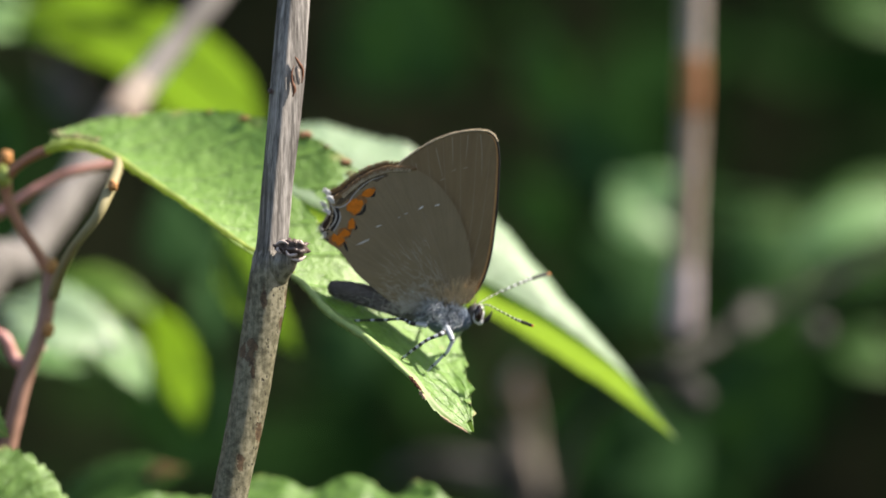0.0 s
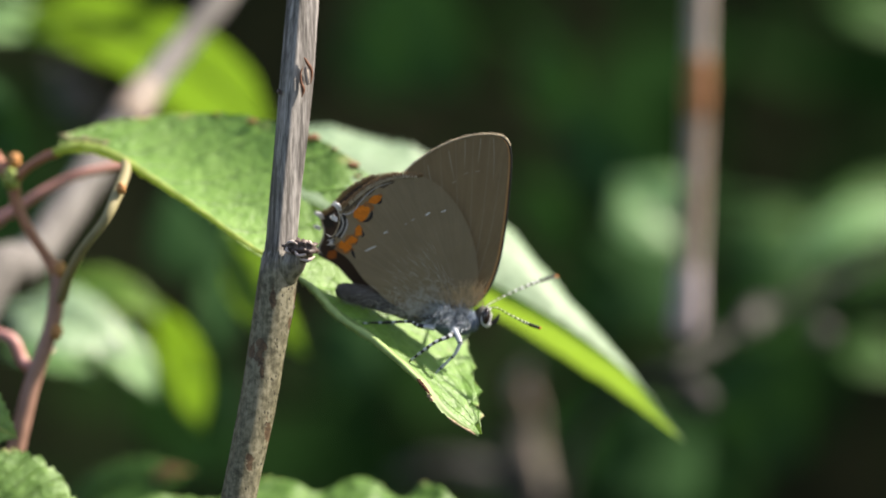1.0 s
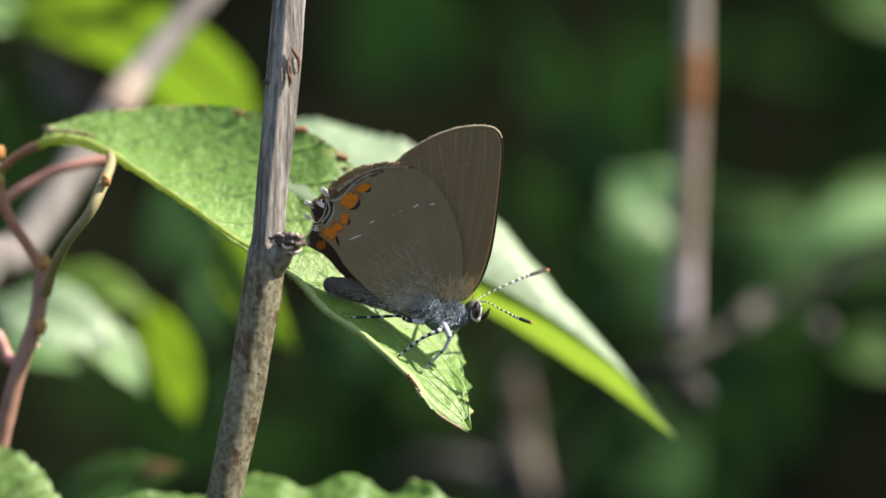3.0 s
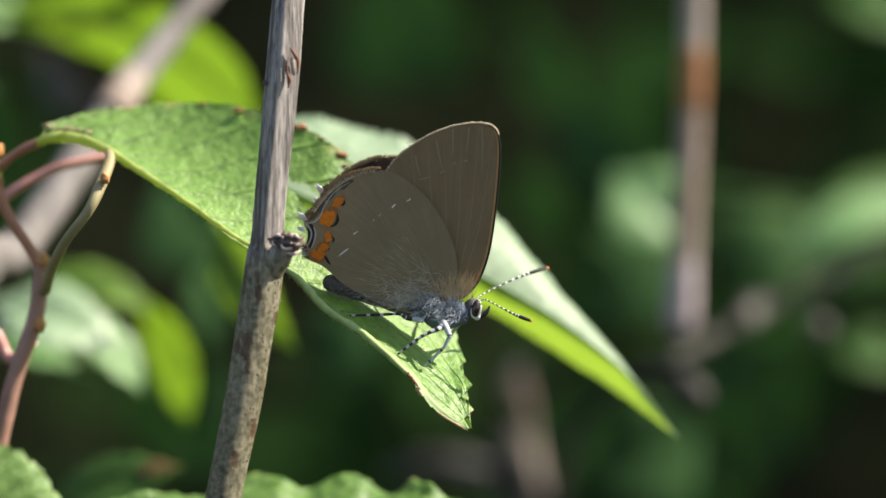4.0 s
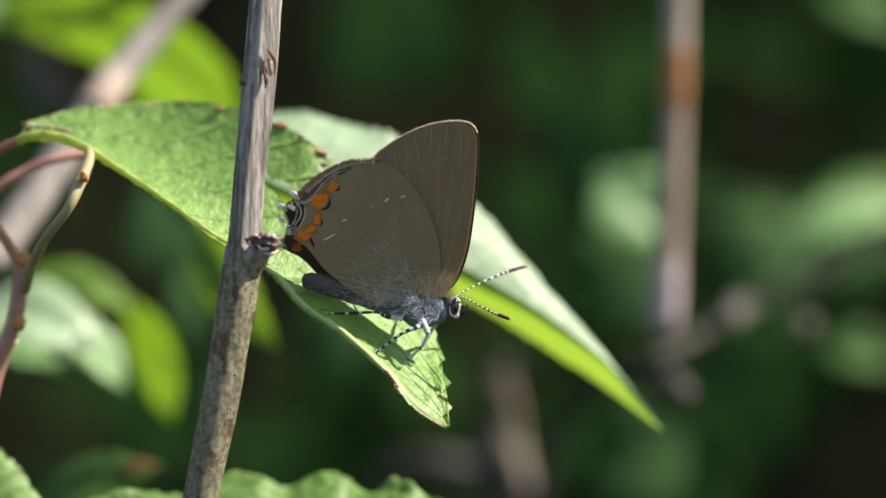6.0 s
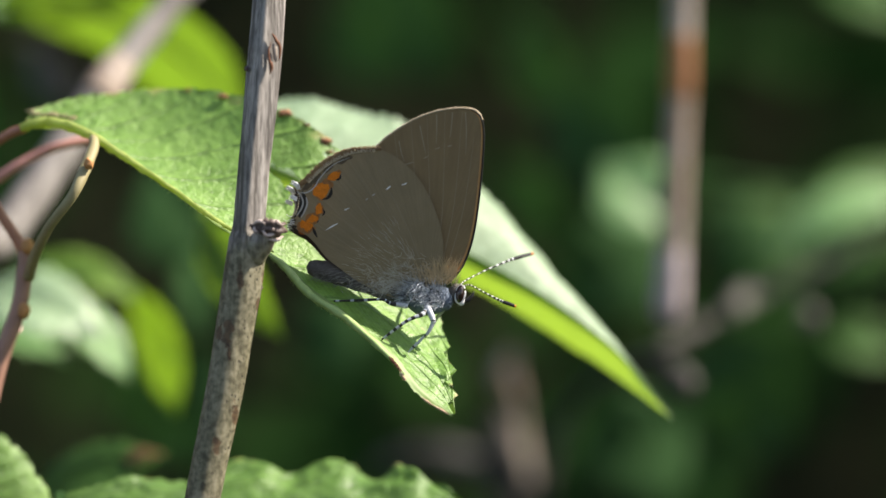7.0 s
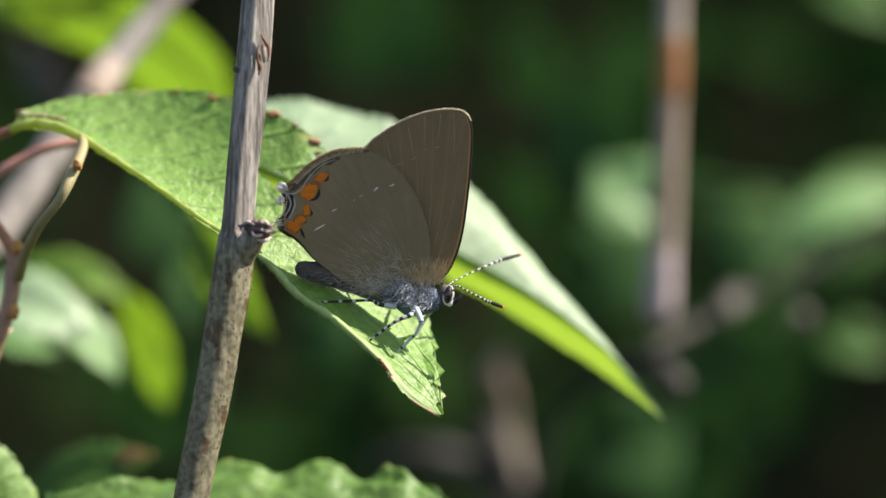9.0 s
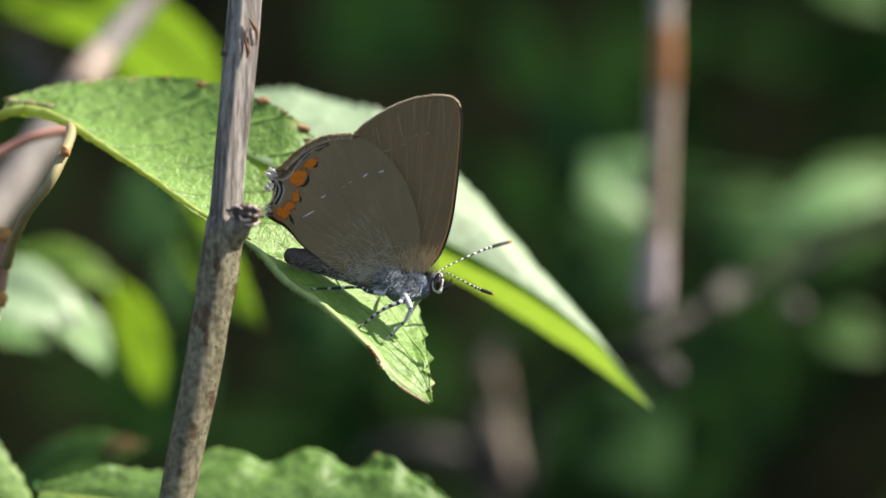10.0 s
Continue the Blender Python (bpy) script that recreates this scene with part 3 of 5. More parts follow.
# ---- the upright woody stem ----
def build_stem():
    stem = thing("woody_stem", "upright grey-brown dry woody stem with a broken side stub", "plant stem", at=(-16.84, -4, -3.29))
    base = Vector((-16.84, -4, -3.29))

    def ridged(i, w):
        # angular above the stub, rounder below
        p = 2.5 + 5.0 * min(1, max(0, (i - 160) / 30))
        f = w - radians(55)
        r = (abs(math.cos(f)) ** p + abs(math.sin(f)) ** p) ** (-1 / p) / (1.393 * 2 ** (-1 / p))
        r += 0.02 * noise.noise(Vector((math.cos(w) * 2.2, math.sin(w) * 2.2, i * 0.16)))
        return r + 0.012 * noise.noise(Vector((math.cos(w) * 7, math.sin(w) * 7, i * 0.35)))

    ground_end = Vector((-50, 14, -520)) - base
    path = [ground_end, (ground_end + Vector((-26.83, -6, -58.7)) - base) / 2] + [Vector(p) - base for p in ((-26.83, -6, -58.7), (-22.9, -5, -35.52), (-20.93, -4.5, -24.55), (-20.05, -4.4, -19.99), (-18.9, -4.3, -14.43), (-17.95, -4.1, -8.86), (-17.05, -4, -3.29), (-16.57, -4, 0.61), (-16.38, -4, 2.57), (-15.95, -4, 7.86), (-15.36, -3.8, 13.45), (-14.87, -3.5, 19.04), (-14.46, -3, 24.66), (-13.9, -2, 33.15), (-13.09, 0, 48.59))]
    bm = bmesh.new()
    tube(bm, spline(path, 300), values((2.5, 2.3, 1.9, 1.75, 1.75, 1.76, 1.85, 1.88, 1.98, 1.86, 1.62, 1.6, 1.66, 1.72, 1.66, 1.62, 1.6), 300), 64, ridged)
    part("stalk", bm, BARK, stem, "silvery grey bark above, olive-grey speckled bark below")
    # broken stub on its swollen shoulder
    bm = bmesh.new()
    tube(bm, spline([Vector(p) - base for p in ((-16.51, -4, -1.62), (-15.52, -4.8, 0.06), (-14.38, -5.4, 1.61), (-13.54, -5.6, 2.11))], 14), values((1.2, 1.35, 1.0, 0.85), 14), 18, lambda i, w: 1 + 0.12 * noise.noise(Vector((math.cos(w) * 2, math.sin(w) * 2, i * 0.4))))
    stub = part("branch_stub", bm, BARK, stem, "swollen shoulder below the broken stub")
    bm = bmesh.new()
    for c, s in (((-13.75, -6, 2), (0.9, 0.7, 0.72)), ((-14.51, -6.2, 2.16), (0.8, 0.6, 0.68)), ((-13.26, -5.7, 2.22), (0.35, 0.35, 0.45)), ((-15.46, -6, 2.11), (0.6, 0.35, 0.4)), ((-14.0, -6.5, 2.45), (0.3, 0.3, 0.25)), ((-15.0, -6.4, 1.7), (0.35, 0.3, 0.3))):
        ball(bm, Vector(c) - base, s, 0, 0.9)
    part("broken_end", bm, KNOT, stub, "dark broken end of the stub")
    bm = bmesh.new()
    for a, b, c in (((-15.9, -6.1, 2.38), (-15.27, -6.5, 2.66), (-14.66, -6.7, 2.43)), ((-14.94, -6.6, 1.83), (-14.49, -6.7, 1.27), (-13.12, -6.3, 1.61)), ((-14.27, -6.6, 2.49), (-13.62, -6.4, 2.66), (-13.03, -6, 2.27)), ((-15.7, -6.2, 2.2), (-15.75, -6.3, 1.8), (-15.3, -6.4, 1.5)), ((-14.4, -6.3, 0.9), (-13.6, -6.3, 0.8), (-12.95, -5.9, 1.2))):
        tube(bm, spline([Vector(q) - base for q in (a, b, c)], 10), values((0.08, 0.19, 0.07), 10), 6, lambda i, w: 1 + 0.5 * noise.noise(Vector((i * 0.9, w, 3))))
    part("torn_rim", bm, KNOT_RIM, stub, "pale torn bark rim")
    # old leaf scar
    bm = bmesh.new()
    ball(bm, Vector((-13.79, -5.05, 19.29)) - base, (0.24, 0.10, 0.9), 0, 0.4, (0, -8, 0))
    scar = part("leaf_scar", bm, DEAD_STALK, stem, "dull grey-brown lens-shaped leaf scar")
    for pts, r in ((((-14.06, -5.05, 21.18), (-13.73, -5.02, 20.62), (-13.3, -4.72, 19.75), (-13.41, -4.72, 18.53)), (0.06, 0.17, 0.14, 0.05)), (((-14.17, -5.2, 20.28), (-14.39, -5.3, 19.5), (-14.33, -5.3, 18.61), (-14.11, -5.28, 17.94), (-14.27, -5.3, 17.16)), (0.03, 0.09, 0.11, 0.18, 0.05))):
        bm = bmesh.new()
        tube(bm, spline([Vector(q) - base for q in pts], 16), values(r, 16), 7, lambda i, w: 1 + 0.5 * noise.noise(Vector((i * 0.7, w, 1))))
        part("scar_rim", bm, RUST, scar, "rust-brown rim of the scar")
    for c in ((-16.62, -4.2, 17.78), (-15.25, -4.3, -3.9)):
        bm = bmesh.new()
        ball(bm, Vector(c) - base, (0.22, 0.25, 0.3), 0, 0.5)
        part("bark_bump", bm, KNOT, stem)
    return stem


# ---- the leaf that carries the butterfly, on its twig ----
NEAR_RIB = [(-40.91, 9.0, 11.76), (-37.84, 8.5, 12.27), (-33.93, 7.0, 11.12), (-29.94, 5.5, 8.66), (-25.32, 3.5, 5.65), (-20.07, 1.56, 2.04), (-14.53, 0.74, -1.01), (-10.83, -0.2, -4.4), (-6.85, -1.68, -7.19), (-2.57, -3.73, -10.88), (0.34, -4.36, -14.43), (3.23, -4.5, -16.87)]
NEAR_FAR = [(-40.8, 10.0, 12.15), (-40.09, 13.0, 13.83), (-36.2, 15.0, 15.33), (-31.57, 16.0, 15.96), (-25.95, 16.0, 16.26), (-20.22, 14.0, 15.81), (-13.93, 10.95, 13.7), (-8.65, 10.0, 10.05), (-2.88, 13.73, 2.4), (2.19, 6.36, -8.11), (3.27, -0.32, -12.35), (3.67, -4.5, -16.81)]
NEAR_LIP = [(-40.91, 9.0, 11.59), (-37.83, 8.4, 11.97), (-33.92, 6.9, 10.88), (-29.92, 5.3, 8.43), (-25.3, 3.2, 5.41), (-20.04, 1.16, 1.64), (-14.5, 0.04, -1.75), (-11.02, -1.2, -5.29), (-7.22, -2.68, -7.78), (-2.9, -4.53, -11.53), (0.0, -4.86, -14.96), (3.39, -4.5, -17.15)]


def near_surface(u, v):
    """A point of the near leaf, for things that stand on it."""
    r, e = spline(NEAR_RIB, 201), spline(NEAR_FAR, 201)
    i = round(u * 200)
    return r[i] + (e[i] - r[i]) * v


def eaten(u, v):
    """Where caterpillars have eaten the blade."""
    rough = 0.03 * noise.noise(Vector((u * 60, v * 25, 0))) + 0.008 * math.sin(v * 90)
    if 0.528 + rough * 0.4 < u < 0.66 and 0.57 - 1.6 * (u - 0.54) + rough < v < 0.65 + rough * 1.2:
        return True
    return 0.640 + rough < u < 0.76 and v > 0.46 + rough


def build_near_leaf():
    branch = thing("leafy_twig", "leafy twig with reddish stalks and one bright green leaf", "twig")
    bm = bmesh.new()
    blade(bm, NEAR_RIB, NEAR_FAR, 260, 60, lambda u: -0.3 - 2.1 * min(1, max(0, (0.70 - u) / 0.14)) * 0.45, lambda u: 34 * u if u < 0.78 else 26.52 + 20 * (u - 0.78), lambda u: 1.9 if u > 0.8 else (0.9 if u > 0.62 else 0.42), 0.28, eaten, 1, 0.4)
    blade(bm, NEAR_RIB, NEAR_LIP, 260, 5, 0.15, 23, 0.22, 0.10, None, -1, 2.0, 1)
    bmesh.ops.remove_doubles(bm, verts=bm.verts[:], dist=1e-6)
    leaf = part("leaf", bm, [LEAF, LEAF_RIM], branch, "bright green toothed leaf with an eaten hole and brown margins")
    bm = bmesh.new()
    rim = [Vector(p) + Vector((0, -0.5, 0.12)) for p in spline(NEAR_RIB[:7], 50)]
    tube(bm, rim, values((0.45, 0.55, 0.48, 0.36, 0.28, 0.22, 0.10), 50), 8, lambda i, w: 1 + 0.8 * noise.noise(Vector((i * 0.8, math.cos(w) * 2, math.sin(w) * 2))))
    part("midrib", bm, RIB, leaf, "yellow-green downy midrib")
    bm = bmesh.new()
    rng = random.Random(21)
    line_ = spline(NEAR_LIP, 400)
    for _ in range(560):
        k = rng.randrange(20, 300)
        p = line_[k] + Vector((0, -0.1, rng.uniform(-0.05, 0.25)))
        d = Vector((rng.uniform(-0.5, 0.5), -0.4, rng.uniform(-1.0, 0.3))).normalized() * rng.uniform(0.2, 0.6)
        tube(bm, [p, p + d * 0.6, p + d], (0.022, 0.016, 0.004), 3)
    tagged(part("down", bm, RIB, leaf, "short pale hairs along the rib"), kind="stuff")
    lip = spline(NEAR_LIP, 200)
    bm = bmesh.new()
    roll = [p + Vector((0.16, -0.2, 0.2)) for p in lip[100:172]]
    tube(bm, roll, values((0.10, 0.30, 0.42, 0.36, 0.42, 0.34, 0.28, 0.08), len(roll)), 10, lambda i, w: 1 + 0.45 * noise.noise(Vector((i * 0.22, math.cos(w), math.sin(w)))))
    part("rolled_margin", bm, ROLLED, leaf, "pale green rolled margin")
    bm = bmesh.new()
    for k in (164, 166, 168):
        ball(bm, lip[k] + Vector((0.08, -0.42, 0.22)), (0.15, 0.12, 0.32), 0, 1.0, (0, -35, 0))
    part("withered_edge", bm, RUST, leaf, "small rust-brown withered patch on the margin")
    for a, b, r in ((147, 152, 0.12), (169, 174, 0.22), (182, 198, 0.12)):
        bm = bmesh.new()
        tube(bm, [p + Vector((0, -0.08, 0.02)) for p in lip[a:b]], values((0.03, r, r * 0.5, r, 0.04), b - a), 6, lambda i, w: 1 + 0.8 * noise.noise(Vector((i * 0.9, w, a))))
        part("withered_edge", bm, PINK_SCAB, leaf, "pinkish-brown withered margin")
    for c, r in (((-39.75, 12, 13.38), 0.5), ((-38.87, 11.5, 13.25), 0.42), ((-37.94, 11.5, 13.31), 0.55), ((-36.95, 11, 13.11), 0.45), ((-35.97, 10.5, 12.92), 0.5), ((-40.39, 13, 13.77), 0.4)):
        bm = bmesh.new()
        ball(bm, c, (r * 1.0, r * 0.5, r * 0.4), 0, 1.3)
        part("withered_scale", bm, TAN_TWIG, leaf, "pale tan withered crust at the leaf base")
    for u, v, r in ((0.545, 0.98, 0.6), (0.586, 0.985, 0.3), (0.619, 0.97, 0.65), (0.632, 0.93, 0.35), (0.448, 0.96, 0.5), (0.39, 0.985, 0.3)):
        bm = bmesh.new()
        ball(bm, near_surface(u, v) + Vector((0, -0.02, 0)), (r * 1.1, r * 0.35, r * 0.42), 0, 1.3)
        part("withered_spot", bm, SCAB, leaf, "reddish-brown withered spot")
    bm = bmesh.new()
    tube(bm, spline([(-15.38, 10.0, 9.58), (-14.33, 10.0, 9.75), (-13.0, 10.0, 9.35), (-11.6, 10.0, 8.76), (-10.73, 10.0, 8.3)], 24), values((0.12, 0.22, 0.26, 0.2, 0.08), 24), 8, lambda i, w: 1 + 0.5 * noise.noise(Vector((i * 0.6, w, 4))))
    part("curled_edge", bm, RIB, leaf, "pale curled rim of the eaten hole")
    # the twig
    bm = bmesh.new()
    tube(bm, spline([(-60, 30, -520), (-54.32, 14, -50.5), (-48.3, 13, -30.42), (-45.24, 12, -19.23), (-43.49, 12, -12.22), (-41.62, 12, -6.96), (-40.91, 12, -2.86), (-40.8, 12, -0.82)], 60), values((1.9, 1.5, 1.1, 0.95, 0.88, 0.86, 0.84, 0.78), 60), 12, lambda i, w: 1 + 0.07 * noise.noise(Vector((i * 0.5, math.cos(w) * 2, math.sin(w) * 2))))
    twig = part("twig", bm, TWIG, branch, "purple-brown main twig")
    bm = bmesh.new()
    tube(bm, spline([(-40.28, 10.6, -3.43), (-39.17, 7, -1.09), (-37.18, 2.5, 1.76), (-34.81, 0.5, 4.58), (-33.75, 1.5, 6.96), (-33.0, 4.5, 9.7), (-33.3, 6.6, 11.0)], 36), values((0.62, 0.56, 0.5, 0.52, 0.62, 0.55, 0.4), 36), 10, lambda i, w: 1 + 0.08 * noise.noise(Vector((i * 0.5, math.cos(w) * 2, math.sin(w) * 2))))
    part("side_shoot", bm, TAN_TWIG, branch, "thin tan side shoot")
    bm = bmesh.new()
    tube(bm, spline([(-40.8, 12, -1.11), (-42.2, 12, 1.23), (-43.95, 12, 3.86), (-45.24, 12, 6.78), (-45.71, 12, 8.83), (-47.71, 13, 11.78)], 30), values((0.7, 0.55, 0.56, 0.6, 0.75, 0.6), 30), 10)
    part("side_shoot", bm, PETIOLE, branch, "reddish side shoot")
    bm = bmesh.new()
    tube(bm, spline([(-45.71, 12, 8.83), (-43.94, 11, 10.26), (-42.07, 10, 11.33), (-40.68, 9, 11.76)], 20), values((0.7, 0.5, 0.52, 0.5), 20), 10)
    part("petiole", bm, PETIOLE, branch, "reddish leaf stalk")
    bm = bmesh.new()
    tube(bm, spline([(-41.74, 13, -8.73), (-43.86, 15, -10.55), (-45.05, 16, -10.11), (-46.11, 16, -7.92), (-48.26, 17, -7.06)], 22), values((0.5, 0.6, 0.62, 0.6, 0.5), 22), 10)
    part("petiole", bm, PINK, branch, "pink bent leaf stalk")
    for c, s in (((-40.51, 11, -0.29), (0.62, 0.6, 0.8)), ((-40.88, 11.2, -6.94), (0.6, 0.6, 0.9)), ((-33.11, 1, 7.98), (0.5, 0.45, 0.6)), ((-45.47, 12, 11.16), (0.7, 0.7, 0.75))):
        bm = bmesh.new()
        ball(bm, c, s, 0, 0.35)
        part("bud", bm, BUD, branch, "small orange-brown bud")
    bm = bmesh.new()
    ball(bm, (-45.64, 11.5, 9.1), (0.9, 0.8, 1.2), 0, 0.4)
    part("bud", bm, RIB, branch, "yellow-green opening bud")
    # lower leaf of the same twig, and the tip of one more
    simple_leaf(branch, (-50.31, -22, -25.6), (-32.4, -18, -28.8), 9.3, 15, LEAF, 0.08, 0.1, 22, "green toothed leaf with pale flecks", 3.1, (-49.33, 12, -36.18))
    simple_leaf(branch, (-53.34, 4, -14.22), (-44.09, 4, -17.76), 4.2, 35, LEAF, 0.06, 0.2, 16, "curled tip of a green leaf", 5.7, (-54.01, 12, -26.83))
    return branch


# ---- the large leaf behind ----
def build_back_leaf():
    t = thing("broad_leaf", "broad leaf on a long pink stalk behind the butterfly, sun sheen put into its pale colour", "leaf")
    rib = [(-21.4, 24, 9.43), (-14.71, 23, 6.39), (-8.08, 23, 3.38), (-1.45, 24, 0.67), (5.21, 25, -2.61), (13.13, 26, -7.24), (20.54, 28, -13.08), (25.99, 29, -19.92)]
    far = [(-21.54, 31.5, 13.76), (-15.06, 31.5, 15.18), (-8.89, 31.5, 14.13), (-1.98, 31.5, 11.6), (6.35, 31.5, 4.3), (12.05, 31, -2.75), (18.8, 30, -11.4), (25.99, 29, -19.92)]
    low = [(-22.06, 35, 6.92), (-15.25, 36, 4.06), (-8.37, 36, 0.56), (-1.5, 37, -2.76), (6.01, 37, -6.52), (13.53, 37, -11.09), (20.76, 34, -15.97), (25.99, 29, -19.92)]
    bm = bmesh.new()
    blade(bm, rib, far, 200, 20, 1.0, 44, 1.0, 0.4, None, 1, 7.0)
    blade(bm, rib, low, 110, 12, 0.5, 26, 0.3, 0.25, None, -1, 8.0)
    bmesh.ops.remove_doubles(bm, verts=bm.verts[:], dist=1e-6)
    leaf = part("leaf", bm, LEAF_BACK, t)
    bm = bmesh.new()
    tube(bm, [p + Vector((0, -0.2, 0.1)) for p in spline(rib, 50)], values((0.3, 0.24, 0.2, 0.16, 0.13, 0.1, 0.08, 0.04), 50), 8)
    part("midrib", bm, LEAF_BACK, leaf)
    bm = bmesh.new()
    tube(bm, spline([(-62, 34, -520), (-67.36, 24, -15.66), (-52.55, 22, 1.26), (-45.68, 20, 6.28), (-42.09, 20, 8.43), (-38.51, 20, 9.75), (-31.51, 22, 10.76), (-21.4, 24, 9.43)], 60), values((1.8, 1.5, 0.9, 0.55, 0.52, 0.5, 0.48, 0.45), 60), 10)
    part("petiole", bm, PINK, t, "pink leaf stalk")
    return t


# ---- leaves and dead wood behind ----
def build_background():
    bush = thing("shrub", "low shrub with lime and pale green leaves, soft in the distance", "shrub")
    bm = bmesh.new()
    tube(bm, spline([(-75, 70, -540), (-62, 66, -200), (-66, 58, -30.37), (-62, 58, -7.87), (-61, 58, 15.95), (-61, 58, 31.83)], 40), values((3.0, 2.6, 2.2, 1.8, 1.4, 1.0), 40), 10)
    part("trunk", bm, TWIG, bush)
    simple_leaf(bush, (-53.75, 70.0, -5.81), (-37.97, 66.0, -11.16), 5.2, 42, LEAF_SHEEN, 0.10, 0.1, 6, "leaf with full-sun gloss put into its pale colour", 1.2)
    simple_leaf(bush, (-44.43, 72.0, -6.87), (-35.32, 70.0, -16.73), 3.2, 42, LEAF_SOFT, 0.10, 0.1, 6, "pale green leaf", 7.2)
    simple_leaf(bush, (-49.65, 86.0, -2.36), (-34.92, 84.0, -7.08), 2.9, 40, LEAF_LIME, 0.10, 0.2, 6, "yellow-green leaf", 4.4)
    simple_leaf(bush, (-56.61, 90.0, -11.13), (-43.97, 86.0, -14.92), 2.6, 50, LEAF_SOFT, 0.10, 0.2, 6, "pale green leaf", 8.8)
    simple_leaf(bush, (-42.48, 79.0, -9.09), (-36.79, 78.0, -12.2), 1.9, 10, LEAF_DARK, 0.10, 0.25, 7, "small dark green leaf", 3.9)
    simple_leaf(bush, (-58.27, 160.0, 29.52), (-49.5, 156.0, 21.02), 3.6, -35, DEAD_GREY, 0.12, 0.3, 8, "withered grey-brown leaf", 2.2)
    rib = [(-37.23, 86.0, -5.34), (-35.51, 85.0, -7.31), (-33.72, 84.0, -10.61), (-32.5, 83.0, -13.76), (-31.57, 82.0, -17.24), (-30.73, 82.0, -21.1)]
    top = [(-36.94, 85.0, -5.25), (-33.8, 82.0, -6.67), (-31.12, 81.0, -9.57), (-29.79, 80.0, -12.64), (-29.6, 80.0, -16.41), (-30.73, 82.0, -21.1)]
    low = [(-37.53, 87.0, -5.44), (-37.33, 89.0, -7.98), (-36.54, 89.0, -11.72), (-35.43, 88.0, -14.95), (-33.74, 86.0, -18.16), (-30.73, 82.0, -21.1)]
    bm = bmesh.new()
    blade(bm, rib, top, 50, 8, 0.4, 8, 0.5, 0.4, None, 1, 5.0)
    blade(bm, rib, low, 50, 8, 0.4, 8, 0.5, 0.4, None, -1, 6.0)
    bmesh.ops.remove_doubles(bm, verts=bm.verts[:], dist=1e-6)
    curved = part("leaf", bm, LEAF_GLOW, bush, "curved lime green leaf with light shining through")
    bm = bmesh.new()
    tube(bm, spline(rib, 24), values((0.6, 0.5, 0.4, 0.3, 0.2, 0.08), 24), 6)
    part("midrib", bm, LEAF_GLOW, curved)
    bm = bmesh.new()
    tube(bm, spline([(-61.4, 59, 2.0), (-52.0, 74, -1.5), (-37.23, 86.0, -5.34)], 12), values((0.5, 0.35, 0.4), 12), 8)
    part("petiole", bm, LEAF_DARK, bush)
    simple_leaf(bush, (-26.4, 66, 4.08), (-16.6, 62, -11.2), 3.8, -25, LEAF_LIME, 0.08, 0.2, 10, "lime green leaf with light shining through", 6.2)
    rib = [(-55.25, 96, 31.16), (-47.63, 96, 31.44), (-39.87, 96, 28.83), (-32.82, 96, 25.31), (-27.18, 96, 20.37), (-22.24, 96, 13.67)]
    top = [(-54.91, 95, 31.79), (-47.09, 91, 35.12), (-37.24, 90, 33.30), (-28.90, 90, 28.44), (-24.36, 91, 23.27), (-22.24, 96, 13.67)]
    low = [(-55.30, 98, 30.31), (-49.68, 108, 28.40), (-43.34, 110, 25.76), (-37.51, 110, 21.02), (-30.81, 108, 15.48), (-22.24, 96, 13.67)]
    bm = bmesh.new()
    blade(bm, rib, top, 60, 9, 0.4, 9, 0.6, 0.4, None, 1, 8.0)
    blade(bm, rib, low, 60, 9, 0.4, 9, 0.6, 0.4, None, -1, 9.0)
    bmesh.ops.remove_doubles(bm, verts=bm.verts[:], dist=1e-6)
    stalk = bmesh.new()
    tube(stalk, spline([(-61, 58, 31.5), (-58, 70, 31.44), (-55.25, 96, 31.16)], 12), values((0.8, 0.6, 0.7), 12), 8)
    part("petiole", stalk, LEAF_DARK, bush)
    arch = part("leaf", bm, LEAF_LIME, bush, "arched lime green leaf with light shining through")
    bm = bmesh.new()
    tube(bm, spline(rib, 30), values((0.8, 0.7, 0.6, 0.5, 0.3, 0.1), 30), 6)
    part("midrib", bm, RIB, arch)
    simple_leaf(bush, (-66.5, 104, 31.5), (-50.5, 100, 29.0), 5.0, 55, LEAF_PALE, 0.08, 0.2, 12, "pale leaf", 9.0)
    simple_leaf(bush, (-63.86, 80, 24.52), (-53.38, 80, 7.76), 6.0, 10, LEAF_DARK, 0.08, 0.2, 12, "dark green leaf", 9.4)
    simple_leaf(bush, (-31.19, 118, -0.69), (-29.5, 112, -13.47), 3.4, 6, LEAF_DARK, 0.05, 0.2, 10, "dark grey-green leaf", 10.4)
    # low leaf
    low = thing("low_leaf", "crinkled green leaf with curled margins low in the thicket", "leaf")
    rib = [(-37.6, 17, -27.67), (-28.62, 16, -28.48), (-17.92, 15, -29.00), (-8.49, 15, -29.00), (-0.83, 15, -28.70), (6.54, 15, -29.88)]
    far = [(-36.81, 18, -26.09), (-33.13, 20, -25.27), (-29.63, 21, -24.74), (-25.42, 21, -25.34), (-18.28, 22, -23.12), (-14.07, 22, -24.32), (-9.26, 22, -23.36), (-5.05, 22, -24.81), (-1.74, 21, -23.48), (0.96, 20, -25.27), (5.99, 17, -28.74)]
